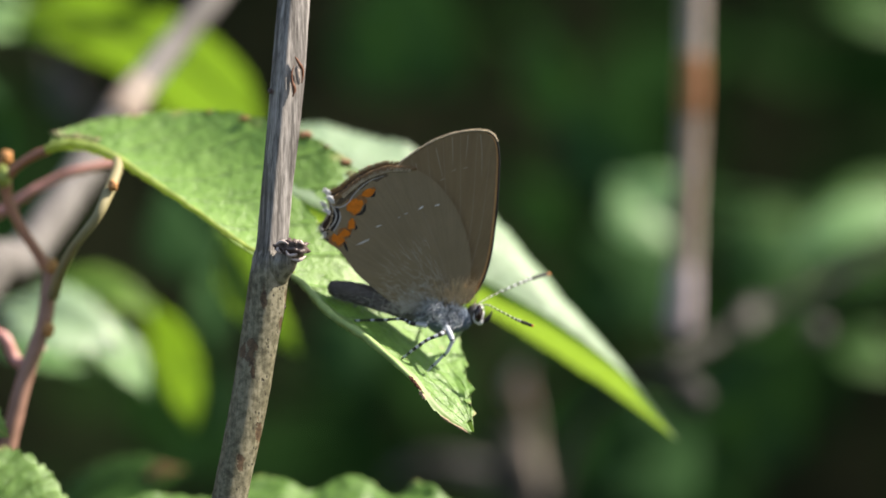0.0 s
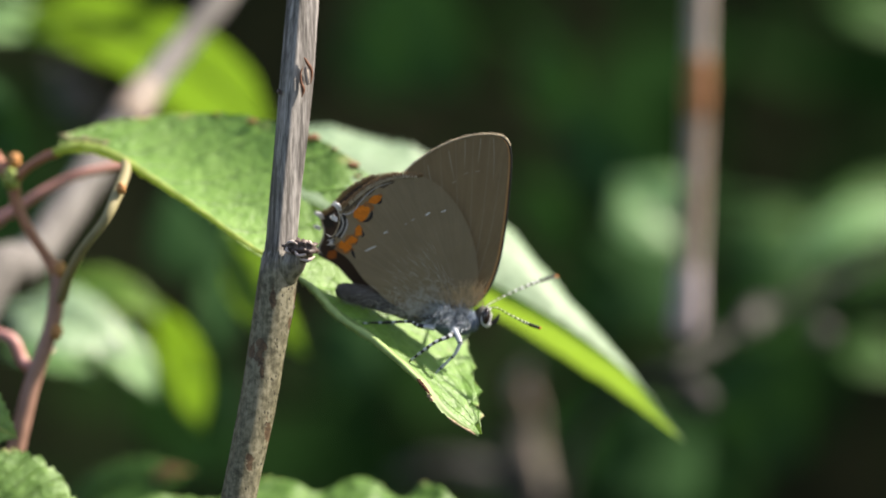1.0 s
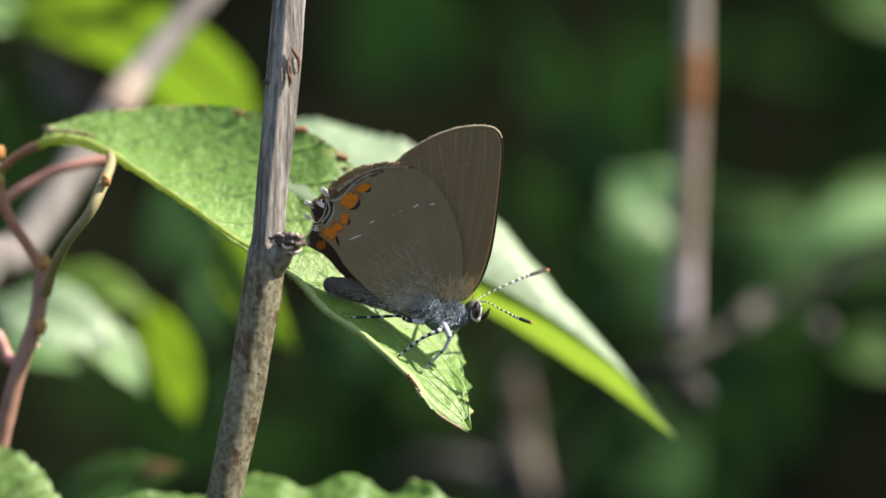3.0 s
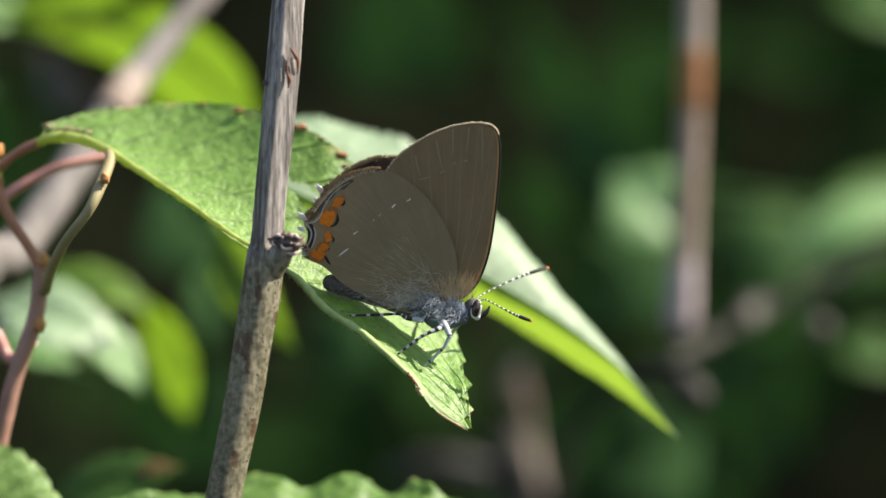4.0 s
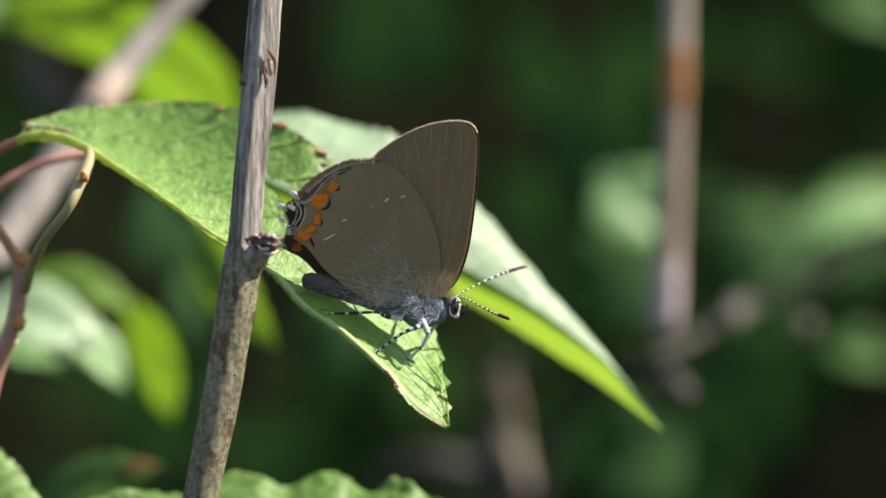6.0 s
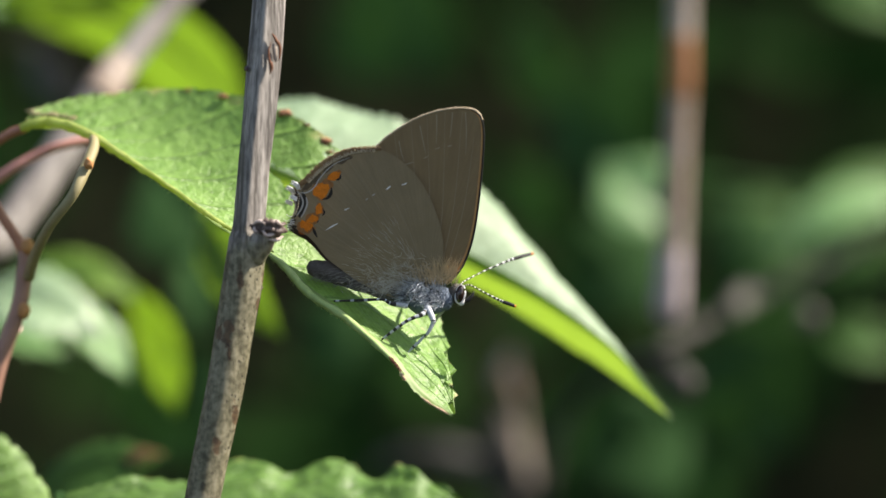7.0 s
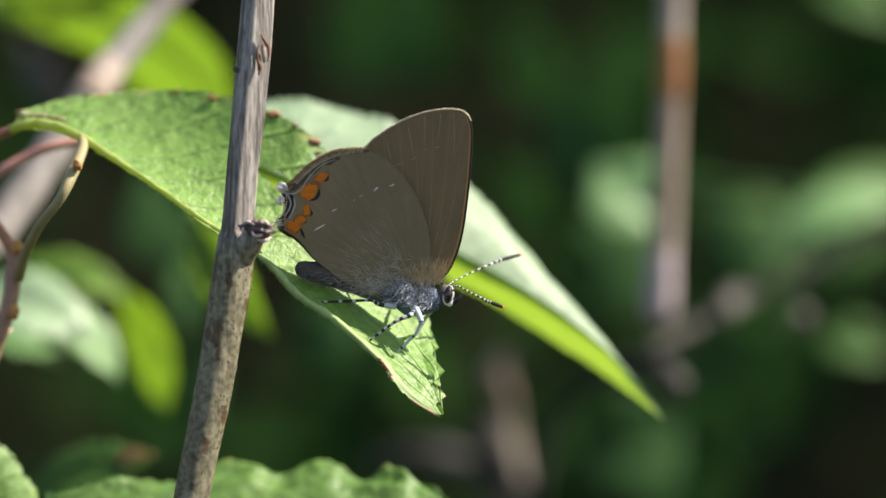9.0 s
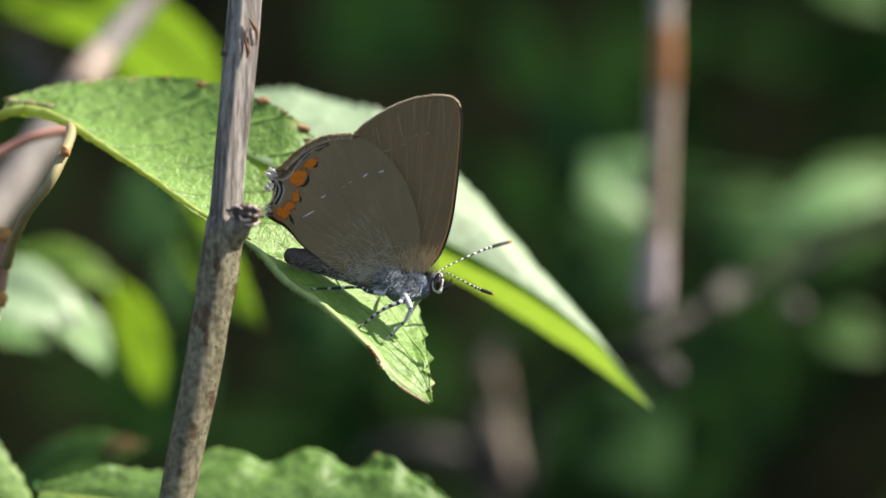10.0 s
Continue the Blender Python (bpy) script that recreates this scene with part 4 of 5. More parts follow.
    near = [(-37.28, 14, -28.33), (-27.56, 3, -32.31), (-17.16, 0, -34.29), (-8.12, 0, -34.29), (-0.22, 2, -32.79), (6.2, 12, -30.80)]
    bm = bmesh.new()
    blade(bm, rib, far, 120, 18, 1.2, 23, 0.9, 1.1, None, 1, 3.0)
    blade(bm, rib, near, 90, 14, 1.0, 23, 0.7, 0.8, None, -1, 4.0)
    bmesh.ops.remove_doubles(bm, verts=bm.verts[:], dist=1e-6)
    leaf = part("leaf", bm, LEAF_LOW, low, "crinkled green leaf with a wavy margin")
    bm = bmesh.new()
    tube(bm, [p + Vector((0, -0.2, 0.1)) for p in spline(rib, 40)], values((0.4, 0.35, 0.3, 0.3, 0.2, 0.1), 40), 8)
    part("midrib", bm, RIB, leaf)
    bm = bmesh.new()
    tube(bm, spline([(-60, 60, -545), (-54, 56, -300), (-46, 40, -90), (-44.37, 34, -37.22), (-41.43, 25, -30.06), (-37.6, 17, -26.62)], 24), values((1.6, 1.4, 1.1, 0.9, 0.8, 0.7), 24), 8)
    part("petiole", bm, LEAF_DARK, low)
    simple_leaf(low, (-46.59, 58, -30.71), (-29.41, 54, -24.3), 4.2, 40, LEAF_MID, 0.06, 0.12, 12, "small dull green leaf with a brown edge", 12.0)
    simple_leaf(low, (-34.63, 56, -25.74), (-29.92, 53, -24.24), 1.0, 30, SCAB, 0.2, 0.1, 8, "dry orange-brown leaf tip", 13.0)

    stick = thing("dead_stick", "slanting pale dry stick with an orange-brown joint", "stick")
    bm = bmesh.new()
    tube(bm, spline([(-120, -60, -545), (-90, -5, -120), (-55.57, 30, -12.85), (-47.36, 43, 0.7), (-42.51, 51, 9.16), (-36.85, 60, 19.35), (-30.3, 70, 29.05), (-23.5, 80, 39.9), (-8.6, 105, 69.7)], 60), values((3.6, 3.2, 2.8, 2.4, 2.2, 2.05, 1.65, 1.5, 1.4), 60), 14, lambda i, w: 1 + 0.06 * noise.noise(Vector((i * 0.4, math.cos(w), math.sin(w)))))
    part("stick", bm, DEAD, stick)
    bm = bmesh.new()
    tube(bm, spline([(-38.24, 57.2, 16.71), (-36.96, 59.8, 19.21), (-35.66, 61.6, 21.3)], 12), values((2.16, 2.25, 1.95), 12), 14)
    part("joint", bm, DEAD_STALK, stick, "orange-brown joint")

    dead = thing("dead_branch", "grey dead branch with an upright dry stalk", "branch")
    bm = bmesh.new()
    tube(bm, spline([(120, 240, -545), (17.92, 158, -71.27), (16.34, 148, -37.31), (21.97, 138, -21.57), (30.53, 101, -13.73), (43.47, 138, -9.16), (54.5, 144, -3.95), (69.59, 148, 3.33), (92.6, 158, 13.36)], 60), values((4, 2.4, 1.3, 1.0, 0.9, 0.85, 0.8, 0.75, 0.7), 60), 14, lambda i, w: 1 + 0.12 * noise.noise(Vector((i * 0.5, math.cos(w), math.sin(w)))))
    part("branch", bm, DEAD_DARK, dead, "dark grey slanting branch")
    bm = bmesh.new()
    tube(bm, spline([(31.5, 99, -10.0), (31.62, 99, -8.2), (32.15, 98, 1.53), (32.65, 97, 13.89), (32.94, 97, 19.27), (33.09, 97, 25.53), (33.38, 97, 36.44), (34.41, 99, 62.91)], 70), values((1.2, 1.9, 1.75, 1.65, 1.65, 1.6, 1.55, 1.5), 70), 14, lambda i, w: 1 + 0.05 * noise.noise(Vector((i * 0.4, math.cos(w), math.sin(w)))))
    part("stalk", bm, DEAD_STALK, dead, "upright pale brown dry stalk")
    bm = bmesh.new()
    tube(bm, spline([(32.86, 96.8, 18.97), (32.96, 96.7, 22.6), (33.07, 96.7, 26.67)], 14), values((1.68, 1.78, 1.68), 14), 14)
    part("bark_sleeve", bm, DEAD_ORANGE, dead, "orange-brown length of bark")
    bm = bmesh.new()
    tube(bm, spline([(31.5, 98.7, -10.25), (31.6, 98.8, -8.2), (31.86, 98.4, -4.2), (32.02, 98.1, -0.8)], 16), values((1.0, 2.02, 1.92, 1.80), 16), 14, lambda i, w: 1 + 0.05 * noise.noise(Vector((i * 0.5, math.cos(w), math.sin(w)))))
    part("bare_wood", bm, BARE_WOOD, dead, "pale lilac-grey bare foot of the stalk")
    for pts, r in ((((14.5, 160, -36), (12.6, 160, -29.8), (13.6, 158, -24), (11.6, 157, -19.5), (12.6, 156, -15.5)), (1.6, 2.3, 0.6, 1.9, 0.4)), (((-8, 170, -33.5), (-1.5, 166, -31.3), (5.52, 162, -32.0), (13.39, 159, -35.5)), (0.9, 1.7, 2.0, 1.6)), (((32.63, 120, -16.01), (33.1, 101, -17.54), (34.78, 99, -18.92)), (1.2, 2.0, 1.5)), (((41.91, 121, -9.13), (43.5, 128, -7.6), (44.6, 127, -6.5)), (1.0, 1.8, 1.2)), (((52.02, 134.0, -11.16), (52.85, 130.0, -10.13), (54.42, 130.0, -9.58)), (0.9, 1.7, 1.0))):
        bm = bmesh.new()
        tube(bm, spline(pts, 20), values(r, 20), 12, lambda i, w: 1 + 0.15 * noise.noise(Vector((i * 0.5, math.cos(w), math.sin(w)))))
        part("broken_twig", bm, DEAD_STALK if r[0] == 1.6 else DEAD_DARK if r[0] == 1.2 else DEAD_GREY, dead)

    sap = thing("sapling", "sapling with scattered leaves, sun and shade partly put into their colours", "sapling")
    bm = bmesh.new()
    tube(bm, spline([(175, 330, -545), (89.5, 210, -60.43), (86.22, 190, -22.88), (82.05, 175, 5.24), (79.55, 170, 32.38), (77.85, 170, 54.48)], 40), values((4, 3, 2.4, 2.0, 1.6, 1.2), 40), 10)
    part("trunk", bm, TWIG, sap)
    simple_leaf(sap, (25.5, 150.0, 11.37), (36.26, 146.0, 0.74), 6.4, 20, LEAF_SOFT, 0.12, 0.15, 8, "leaf with sunlight put into its pale colour", 20.0, (82.21, 176, 1.81))
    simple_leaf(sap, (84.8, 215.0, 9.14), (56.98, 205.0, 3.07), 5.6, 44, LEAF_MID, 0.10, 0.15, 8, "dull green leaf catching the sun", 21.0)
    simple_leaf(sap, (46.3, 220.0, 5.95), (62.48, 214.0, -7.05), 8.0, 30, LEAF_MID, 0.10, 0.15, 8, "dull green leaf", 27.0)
    simple_leaf(sap, (71.28, 160.0, 7.54), (50.0, 155.0, -1.0), 4.4, 44, LEAF_SOFT, 0.10, 0.15, 8, "pale green leaf, sunlight partly put into its colour", 22.0)
    simple_leaf(sap, (61.2, 190.0, 40.6), (74.6, 186.0, 34.6), 4.2, 34, LEAF_MID, 0.10, 0.15, 8, "dull green leaf", 23.0)
    simple_leaf(sap, (56.5, 200.0, -6.41), (77.56, 196.0, 1.24), 3.6, 35, LEAF_MID, 0.10, 0.15, 8, "dull green leaf", 28.0)
    # LEAF_DARK leaves below stand for dark shaded patches by their colour
    simple_leaf(sap, (-16.13, 270.0, 48.21), (5.25, 262.0, 31.5), 13.0, -12, LEAF_DARK, 0.10, 0.15, 8, "dark green leaf, shade put into its colour", 30.0)
    simple_leaf(sap, (19.57, 200.0, 23.76), (36.44, 196.0, 10.18), 8.0, -8, LEAF_DARK, 0.10, 0.15, 8, "dark green leaf, shade put into its colour", 26.0)
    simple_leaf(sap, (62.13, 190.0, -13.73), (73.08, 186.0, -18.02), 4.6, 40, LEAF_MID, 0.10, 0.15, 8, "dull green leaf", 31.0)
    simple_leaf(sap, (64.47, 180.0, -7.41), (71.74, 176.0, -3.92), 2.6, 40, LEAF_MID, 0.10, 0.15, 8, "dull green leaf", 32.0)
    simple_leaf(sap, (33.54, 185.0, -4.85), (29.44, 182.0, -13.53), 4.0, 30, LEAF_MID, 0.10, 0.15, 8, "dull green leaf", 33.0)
    simple_leaf(sap, (16.22, 230.0, 37.6), (23.68, 226.0, 21.27), 6.5, -40, LEAF_DARK, 0.10, 0.15, 8, "dark green leaf, shade put into its colour", 41.0)
    simple_leaf(sap, (-15.18, 230.0, 41.41), (-3.72, 226.0, 30.72), 5.0, -30, LEAF_DARK, 0.10, 0.15, 8, "dark green leaf, shade put into its colour", 42.0)
    simple_leaf(sap, (13.46, 235.0, 12.98), (22.88, 230.0, 3.35), 6.0, -35, LEAF_DARK, 0.10, 0.15, 8, "dark green leaf, shade put into its colour", 43.0)
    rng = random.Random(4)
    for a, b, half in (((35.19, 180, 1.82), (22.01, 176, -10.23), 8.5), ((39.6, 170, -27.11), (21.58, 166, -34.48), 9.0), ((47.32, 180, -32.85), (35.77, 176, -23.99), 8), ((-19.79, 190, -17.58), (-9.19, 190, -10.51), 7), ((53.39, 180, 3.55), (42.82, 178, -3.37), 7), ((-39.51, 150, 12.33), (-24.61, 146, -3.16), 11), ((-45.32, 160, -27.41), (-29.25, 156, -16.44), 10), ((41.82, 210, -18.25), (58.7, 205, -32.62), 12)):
        simple_leaf(sap, a, b, half, rng.uniform(-10, 25), LEAF_DARK, 0.1, 0.15, 8, "dark green leaf, shade put into its colour", rng.uniform(30, 60))


# ---- the butterfly ----
ROOT = Vector((0.9, 0, -4.17))
LEAN = 11.3  # degrees by which the closed wings lean over


def wing(name, parent, outline, y, label, corrugate=18):
    """A thin wing in its own plane, faintly folded between the veins; its origin is the root."""
    c = spline(list(outline) + [outline[0]], 97)[:-1]
    mid = sum(c, Vector()) / len(c)
    bm = bmesh.new()
    fractions = (0.12, 0.3, 0.5, 0.7, 0.86, 0.95, 1.0)

    def place(p):
        r, a = math.hypot(p.x, p.z), math.atan2(p.z, p.x)
        return Vector((p.x, y + 0.004 * math.cos(a * corrugate) * min(1, r / 6) * (1 if y < 0 else -1), p.z)) * MM
    rings = [[bm.verts.new(place(mid + (p - mid) * f)) for p in c] for f in fractions]
    hub = bm.verts.new(place(mid))
    n = len(c)
    for k in range(n):
        bm.faces.new((hub, rings[0][k], rings[0][(k + 1) % n])).smooth = True
        for a, b in zip(rings, rings[1:]):
            bm.faces.new((a[k], a[(k + 1) % n], b[(k + 1) % n], b[k])).smooth = True
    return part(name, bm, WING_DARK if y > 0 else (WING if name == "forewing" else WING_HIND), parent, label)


FORE = [(2.14, 0, 0.17), (3.5, 0, 1.86), (4.57, 0, 4.68), (5.3, 0, 8.63), (5.76, 0, 12.58), (5.9, 0, 15.52), (5.59, 0, 17.04), (4.63, 0, 17.72), (2.93, 0, 17.83), (0.56, 0, 17.38), (-1.98, 0, 16.25), (-4.4, 0, 14.5), (-6.21, 0, 12.13), (-6.21, 0, 9.31), (-4.4, 0, 5.36), (-1.98, 0, 1.98), (0, 0, 0)]
HIND = [(0.68, 0, -0.4), (1.98, 0, 3.39), (1.84, 0, 6.97), (0.71, 0, 10.5), (-1.25, 0, 13.2), (-3.5, 0, 14.55), (-5.4, 0, 14.48), (-6.85, 0, 14.2), (-8.25, 0, 13.65), (-9.45, 0, 12.85), (-10.4, 0, 12.1), (-11.45, 0, 11.65), (-11.7, 0, 11.0), (-11.58, 0, 10.35), (-11.62, 0, 9.75), (-11.95, 0, 9.25), (-12.4, 0, 8.75), (-12.65, 0, 8.2), (-12.45, 0, 7.65), (-12.0, 0, 7.2), (-11.3, 0, 6.65), (-10.61, 0, 5.77), (-9.69, 0, 4.22), (-8.45, 0, 2.9), (-6.69, 0, 1.24), (-4.6, 0, -0.18), (-3.05, 0, -0.9), (-0.85, 0, -1.13)]


def fringe(w, pts, y, count, seed, long=1.0, mat=None):
    """Short pale hairs that stand out from the wing's margin."""
    rng = random.Random(seed)
    c = spline(pts, count)
    bm = bmesh.new()
    for i in range(1, count - 1):
        t = (c[i + 1] - c[i - 1]).normalized()
        out = Vector((t.z, 0, -t.x))
        if out.dot(c[i]) < 0:
            out = -out
        d = (out + t * rng.gauss(0, 0.4)).normalized() * rng.uniform(0.10, 0.30) * long
        p = Vector((c[i].x, y, c[i].z)) - out * 0.06 + t * rng.uniform(-0.12, 0.12)
        q = p + d
        q.y += rng.uniform(-0.05, 0.06)
        tube(bm, [p, q], (0.034, 0.02), 4)
    tagged(part("fringe", bm, mat or FRINGE, w, "brown fringe of fine hairs" if mat else "pale brown fringe of fine hairs"), kind="stuff")


def line(bm, pts, r, y, count=20, mat=0, sides=6):
    tube(bm, [Vector((p.x, y, p.z)) for p in spline(pts, count)], r if len(r) == count else values(r, count), sides, None, mat)


def patch(bm, centre, y, rx, rz, turn, seed):
    """A flat patch of coloured scales with an uneven outline."""
    a0 = radians(turn)
    ring = []
    for k in range(18):
        a = 2 * math.pi * k / 18
        f = 1.05 + 0.7 * noise.noise(Vector((math.cos(a) * 1.6, math.sin(a) * 1.6, seed)))
        p, q = rx * f * math.cos(a), rz * f * math.sin(a)
        ring.append(bm.verts.new(Vector((centre[0] + p * math.cos(a0) - q * math.sin(a0), y, centre[2] + p * math.sin(a0) + q * math.cos(a0))) * MM))
    bm.faces.new(ring)


def ribbon(bm, pts, r, y, count=24):
    """A flat stripe of coloured scales along a curve."""
    c, half = spline(pts, count), values(r, count)
    rows = []
    for i, p in enumerate(c):
        t = (c[min(i + 1, count - 1)] - c[max(i - 1, 0)]).normalized()
        s = Vector((t.z, 0, -t.x)) * half[i]
        rows.append([bm.verts.new(Vector((q.x, y, q.z)) * MM) for q in (p - s, p + s)])
    for a, b in zip(rows, rows[1:]):
        bm.faces.new((a[0], a[1], b[1], b[0]))


def wing_details(w, fore, y, side):
    """Veins, edges and marks on one wing's outer face. side: -1 faces the path."""
    o = y + 0.006 * side
    veins = (((1.69, 0, 0.85), (3.72, 0, 7.62), (4.97, 0, 14.95)), ((1.24, 0, 1.13), (2.82, 0, 8.18), (3.84, 0, 17.49)), ((0.85, 0, 1.41), (1.69, 0, 8.18), (2.14, 0, 17.61)), ((0.56, 0, 1.41), (0.45, 0, 7.62), (0.34, 0, 17.1)), ((0.34, 0, 1.41), (-0.79, 0, 7.05), (-1.24, 0, 16.53)), ((0.17, 0, 1.41), (-1.92, 0, 6.49), (-2.93, 0, 15.52))) if fore else \
        (((0, 0, 0.56), (-1.35, 0, 6.49), (-3.95, 0, 13.94)), ((-0.23, 0, 0.45), (-2.71, 0, 5.93), (-6.21, 0, 13.94)), ((-0.45, 0, 0.34), (-3.95, 0, 5.64), (-8.18, 0, 13.26)), ((-0.68, 0, 0.23), (-4.97, 0, 4.68), (-9.88, 0, 11)), ((-0.9, 0, 0.11), (-5.64, 0, 3.67), (-10.61, 0, 8.07)), ((-1.13, 0, -0.06), (-5.93, 0, 2.26), (-9.88, 0, 5.93)))
    for pts in veins:
        bm = bmesh.new()
        ribbon(bm, pts, (0.04, 0.035, 0.02), o)
        part("vein", bm, VEIN, w)
    if fore:
        rim = [(2.31, 0, 0.4), (3.58, 0, 1.98), (4.63, 0, 4.8), (5.33, 0, 8.75), (5.78, 0, 12.7), (5.93, 0, 15.52), (5.59, 0, 17.04), (4.63, 0, 17.66)]
        bm = bmesh.new()
        line(bm, rim, (0.10, 0.11, 0.11, 0.10, 0.10, 0.09, 0.06, 0.02), y + 0.02 * side, 40)
        part("edge", bm, BLACK, w, "thin black outer edge")
        bm = bmesh.new()
        ribbon(bm, [Vector(p) + Vector((-0.20, 0, 0.03)) for p in rim], (0.11, 0.12, 0.11, 0.10, 0.09, 0.07, 0.05, 0.01), o + 0.01 * side, 40)
        part("edge", bm, WING_RIM, w, "ochre leading edge")
        fringe(w, [(5.76, 0, 16.65), (5.47, 0, 17.27), (4.74, 0, 17.72), (2.93, 0, 17.83), (0.56, 0, 17.38), (-1.98, 0, 16.25), (-4.4, 0, 14.5), (-6.21, 0, 12.13)], y, 620, 3, 0.8)
        # pale scales along the veins near the margin
        for pts in (((-0.39, 0, 16.21), (-0.1, 0, 14.6), (0.16, 0, 13.25)), ((-2.49, 0, 14.73), (-2.3, 0, 13.6), (-2.03, 0, 12.62)), ((4.16, 0, 17.42), (4.2, 0, 15.3), (4.08, 0, 13.17)), ((2.88, 0, 17.44), (2.75, 0, 16.2), (2.55, 0, 14.9)), ((1.3, 0, 17.3), (1.28, 0, 15.9), (1.2, 0, 14.3))):
            bm = bmesh.new()
            ribbon(bm, pts, (0.05, 0.045, 0.015), o + 0.003 * side)
            part("vein", bm, VEIN_PALE, w)
        marks = (((-1.55, 0, 12.44), 1.1, 14), ((0.16, 0, 13.02), 0.45, 25), ((1.3, 0, 13.88), 0.5, 24), ((2.53, 0, 14.11), 0.36, 12))
    else:
        fringe(w, [(-2.9, 0, 14.3), (-5.4, 0, 14.48), (-6.85, 0, 14.2), (-8.25, 0, 13.65), (-9.45, 0, 12.85), (-10.4, 0, 12.1), (-11.2, 0, 11.75)], y, 620, 4, 1.9, FRINGE_BROWN)
        fringe(w, [(-3.3, 0, 14.2), (-5.4, 0, 14.3), (-6.85, 0, 14.02), (-8.25, 0, 13.45), (-9.45, 0, 12.65), (-10.4, 0, 11.9)], o + 0.03 * side, 200, 14, 1.5)
        fringe(w, [(-11.6, 0, 11.4), (-11.58, 0, 10.35), (-11.95, 0, 9.25), (-12.4, 0, 8.75)], y, 60, 5, 0.7)
        # dark scallops between the fringe and the pale line
        for c, rx, rz, a in (((-6.6, 0, 13.75), 0.7, 0.26, 20), ((-8.3, 0, 13.2), 0.7, 0.28, 34), ((-9.6, 0, 12.3), 0.65, 0.28, 42), ((-10.6, 0, 11.6), 0.55, 0.3, 40)):
            bm = bmesh.new()
            patch(bm, c, o + 0.002 * side, rx, rz, a, c[0])
            part("margin_spot", bm, WING_MID, w, "dark brown scallop inside the fringe")
        for pts, r, m, label in (
                (((-11.62, 0, 11.3), (-11.52, 0, 10.7), (-11.45, 0, 10.0), (-11.75, 0, 9.3), (-12.3, 0, 8.65)), (0.08, 0.14, 0.14, 0.16, 0.10), BLACK, "black outer border"),
                (((-11.2, 0, 11.15), (-11.02, 0, 10.5), (-11.02, 0, 9.9), (-11.35, 0, 9.2), (-11.85, 0, 8.6)), (0.08, 0.20, 0.22, 0.20, 0.12), BLACK, "black marginal line")):
            bm = bmesh.new()
            ribbon(bm, pts, r, o)
            part("border", bm, m, w, label)
        for pts, r, m, label in (
                (((-11.35, 0, 11.05), (-10.76, 0, 10.96), (-10.07, 0, 11.26), (-9.67, 0, 11.68), (-9.4, 0, 12.07), (-8.33, 0, 13.04), (-7.32, 0, 13.58), (-6.12, 0, 13.9)), (0.05, 0.075, 0.075, 0.07, 0.06, 0.05, 0.04, 0.015), GREY_WHITE, "greyish white marginal line"),
                (((-11.66, 0, 11.25), (-11.36, 0, 10.75), (-11.22, 0, 10.06), (-11.5, 0, 9.38), (-12.05, 0, 8.8)), (0.07, 0.075, 0.08, 0.08, 0.05), GREY_WHITE, "greyish white outer line"),
                (((-10.84, 0, 10.5), (-10.84, 0, 9.83), (-11.2, 0, 9.1), (-11.62, 0, 8.55)), (0.05, 0.09, 0.08, 0.04), GREY_WHITE, "greyish white inner line")):
            bm = bmesh.new()
            ribbon(bm, pts, r, o + 0.004 * side)
            part("border", bm, m, w, label)
        rng = random.Random(9)
        bm = bmesh.new()
        for k in range(34):
            p = Vector((-11.5, 0, 11.55)) + Vector((rng.uniform(-0.22, 0.22), 0, rng.uniform(-0.2, 0.2)))
            line(bm, [p, p + Vector((-0.18, 0, 0.35)), p + Vector((rng.uniform(-0.65, -0.15), 0, rng.uniform(0.45, 0.85)))], (0.045, 0.045, 0.012), o + rng.uniform(-0.15, 0.1), 5, 0, 4)
        for k in range(14):
            p = Vector((-12.45, 0, 8.3)) + Vector((rng.uniform(-0.1, 0.25), 0, rng.uniform(-0.55, 0.5)))
            line(bm, [p, p + Vector((-0.2, 0, 0.03)), p + Vector((rng.uniform(-0.65, -0.35), 0, rng.uniform(-0.1, 0.3)))], (0.03, 0.03, 0.01), o + rng.uniform(-0.1, 0.1), 5, 0, 4)
        for k in range(18):
            p = Vector((-11.85, 0, 10.45)) + Vector((rng.uniform(-0.12, 0.12), 0, rng.uniform(-0.2, 0.2)))
            line(bm, [p, p + Vector((-0.25, 0, 0.16)), p + Vector((rng.uniform(-0.7, -0.3), 0, rng.uniform(0.25, 0.6)))], (0.04, 0.04, 0.012), o + rng.uniform(-0.15, 0.1), 5, 0, 4)
        part("tail", bm, WHITE, w, "short tail of white hairs")
        bm = bmesh.new()
        for k in range(18):
            p = Vector((-12.3, 0, 8.1)) + Vector((rng.uniform(-0.1, 0.25), 0, rng.uniform(-0.6, 0.6)))
            line(bm, [p, p + Vector((-0.25, 0, 0.0)), p + Vector((rng.uniform(-0.75, -0.4), 0, rng.uniform(-0.2, 0.2)))], (0.035, 0.03, 0.01), o + rng.uniform(-0.1, 0.1), 5, 0, 4)
        part("tail", bm, BLACK, w, "black hairs of the lower lobe")
        for c, rx, rz, a in (((-9.2, 0, 11.02), 1.02, 0.68, 33), ((-7.8, 0, 12.25), 0.68, 0.36, 17), ((-9.72, 0, 9.1), 0.36, 0.60, -12), ((-10.5, 0, 8.25), 0.64, 0.46, 25), ((-11.25, 0, 7.6), 0.78, 0.52, -38)):
            bm = bmesh.new()
            patch(bm, c, o + 0.005 * side, rx * 0.86, rz * 0.84, a, c[0])
            part("orange_spot", bm, ORANGE, w, "orange crescent spot")
            bm = bmesh.new()
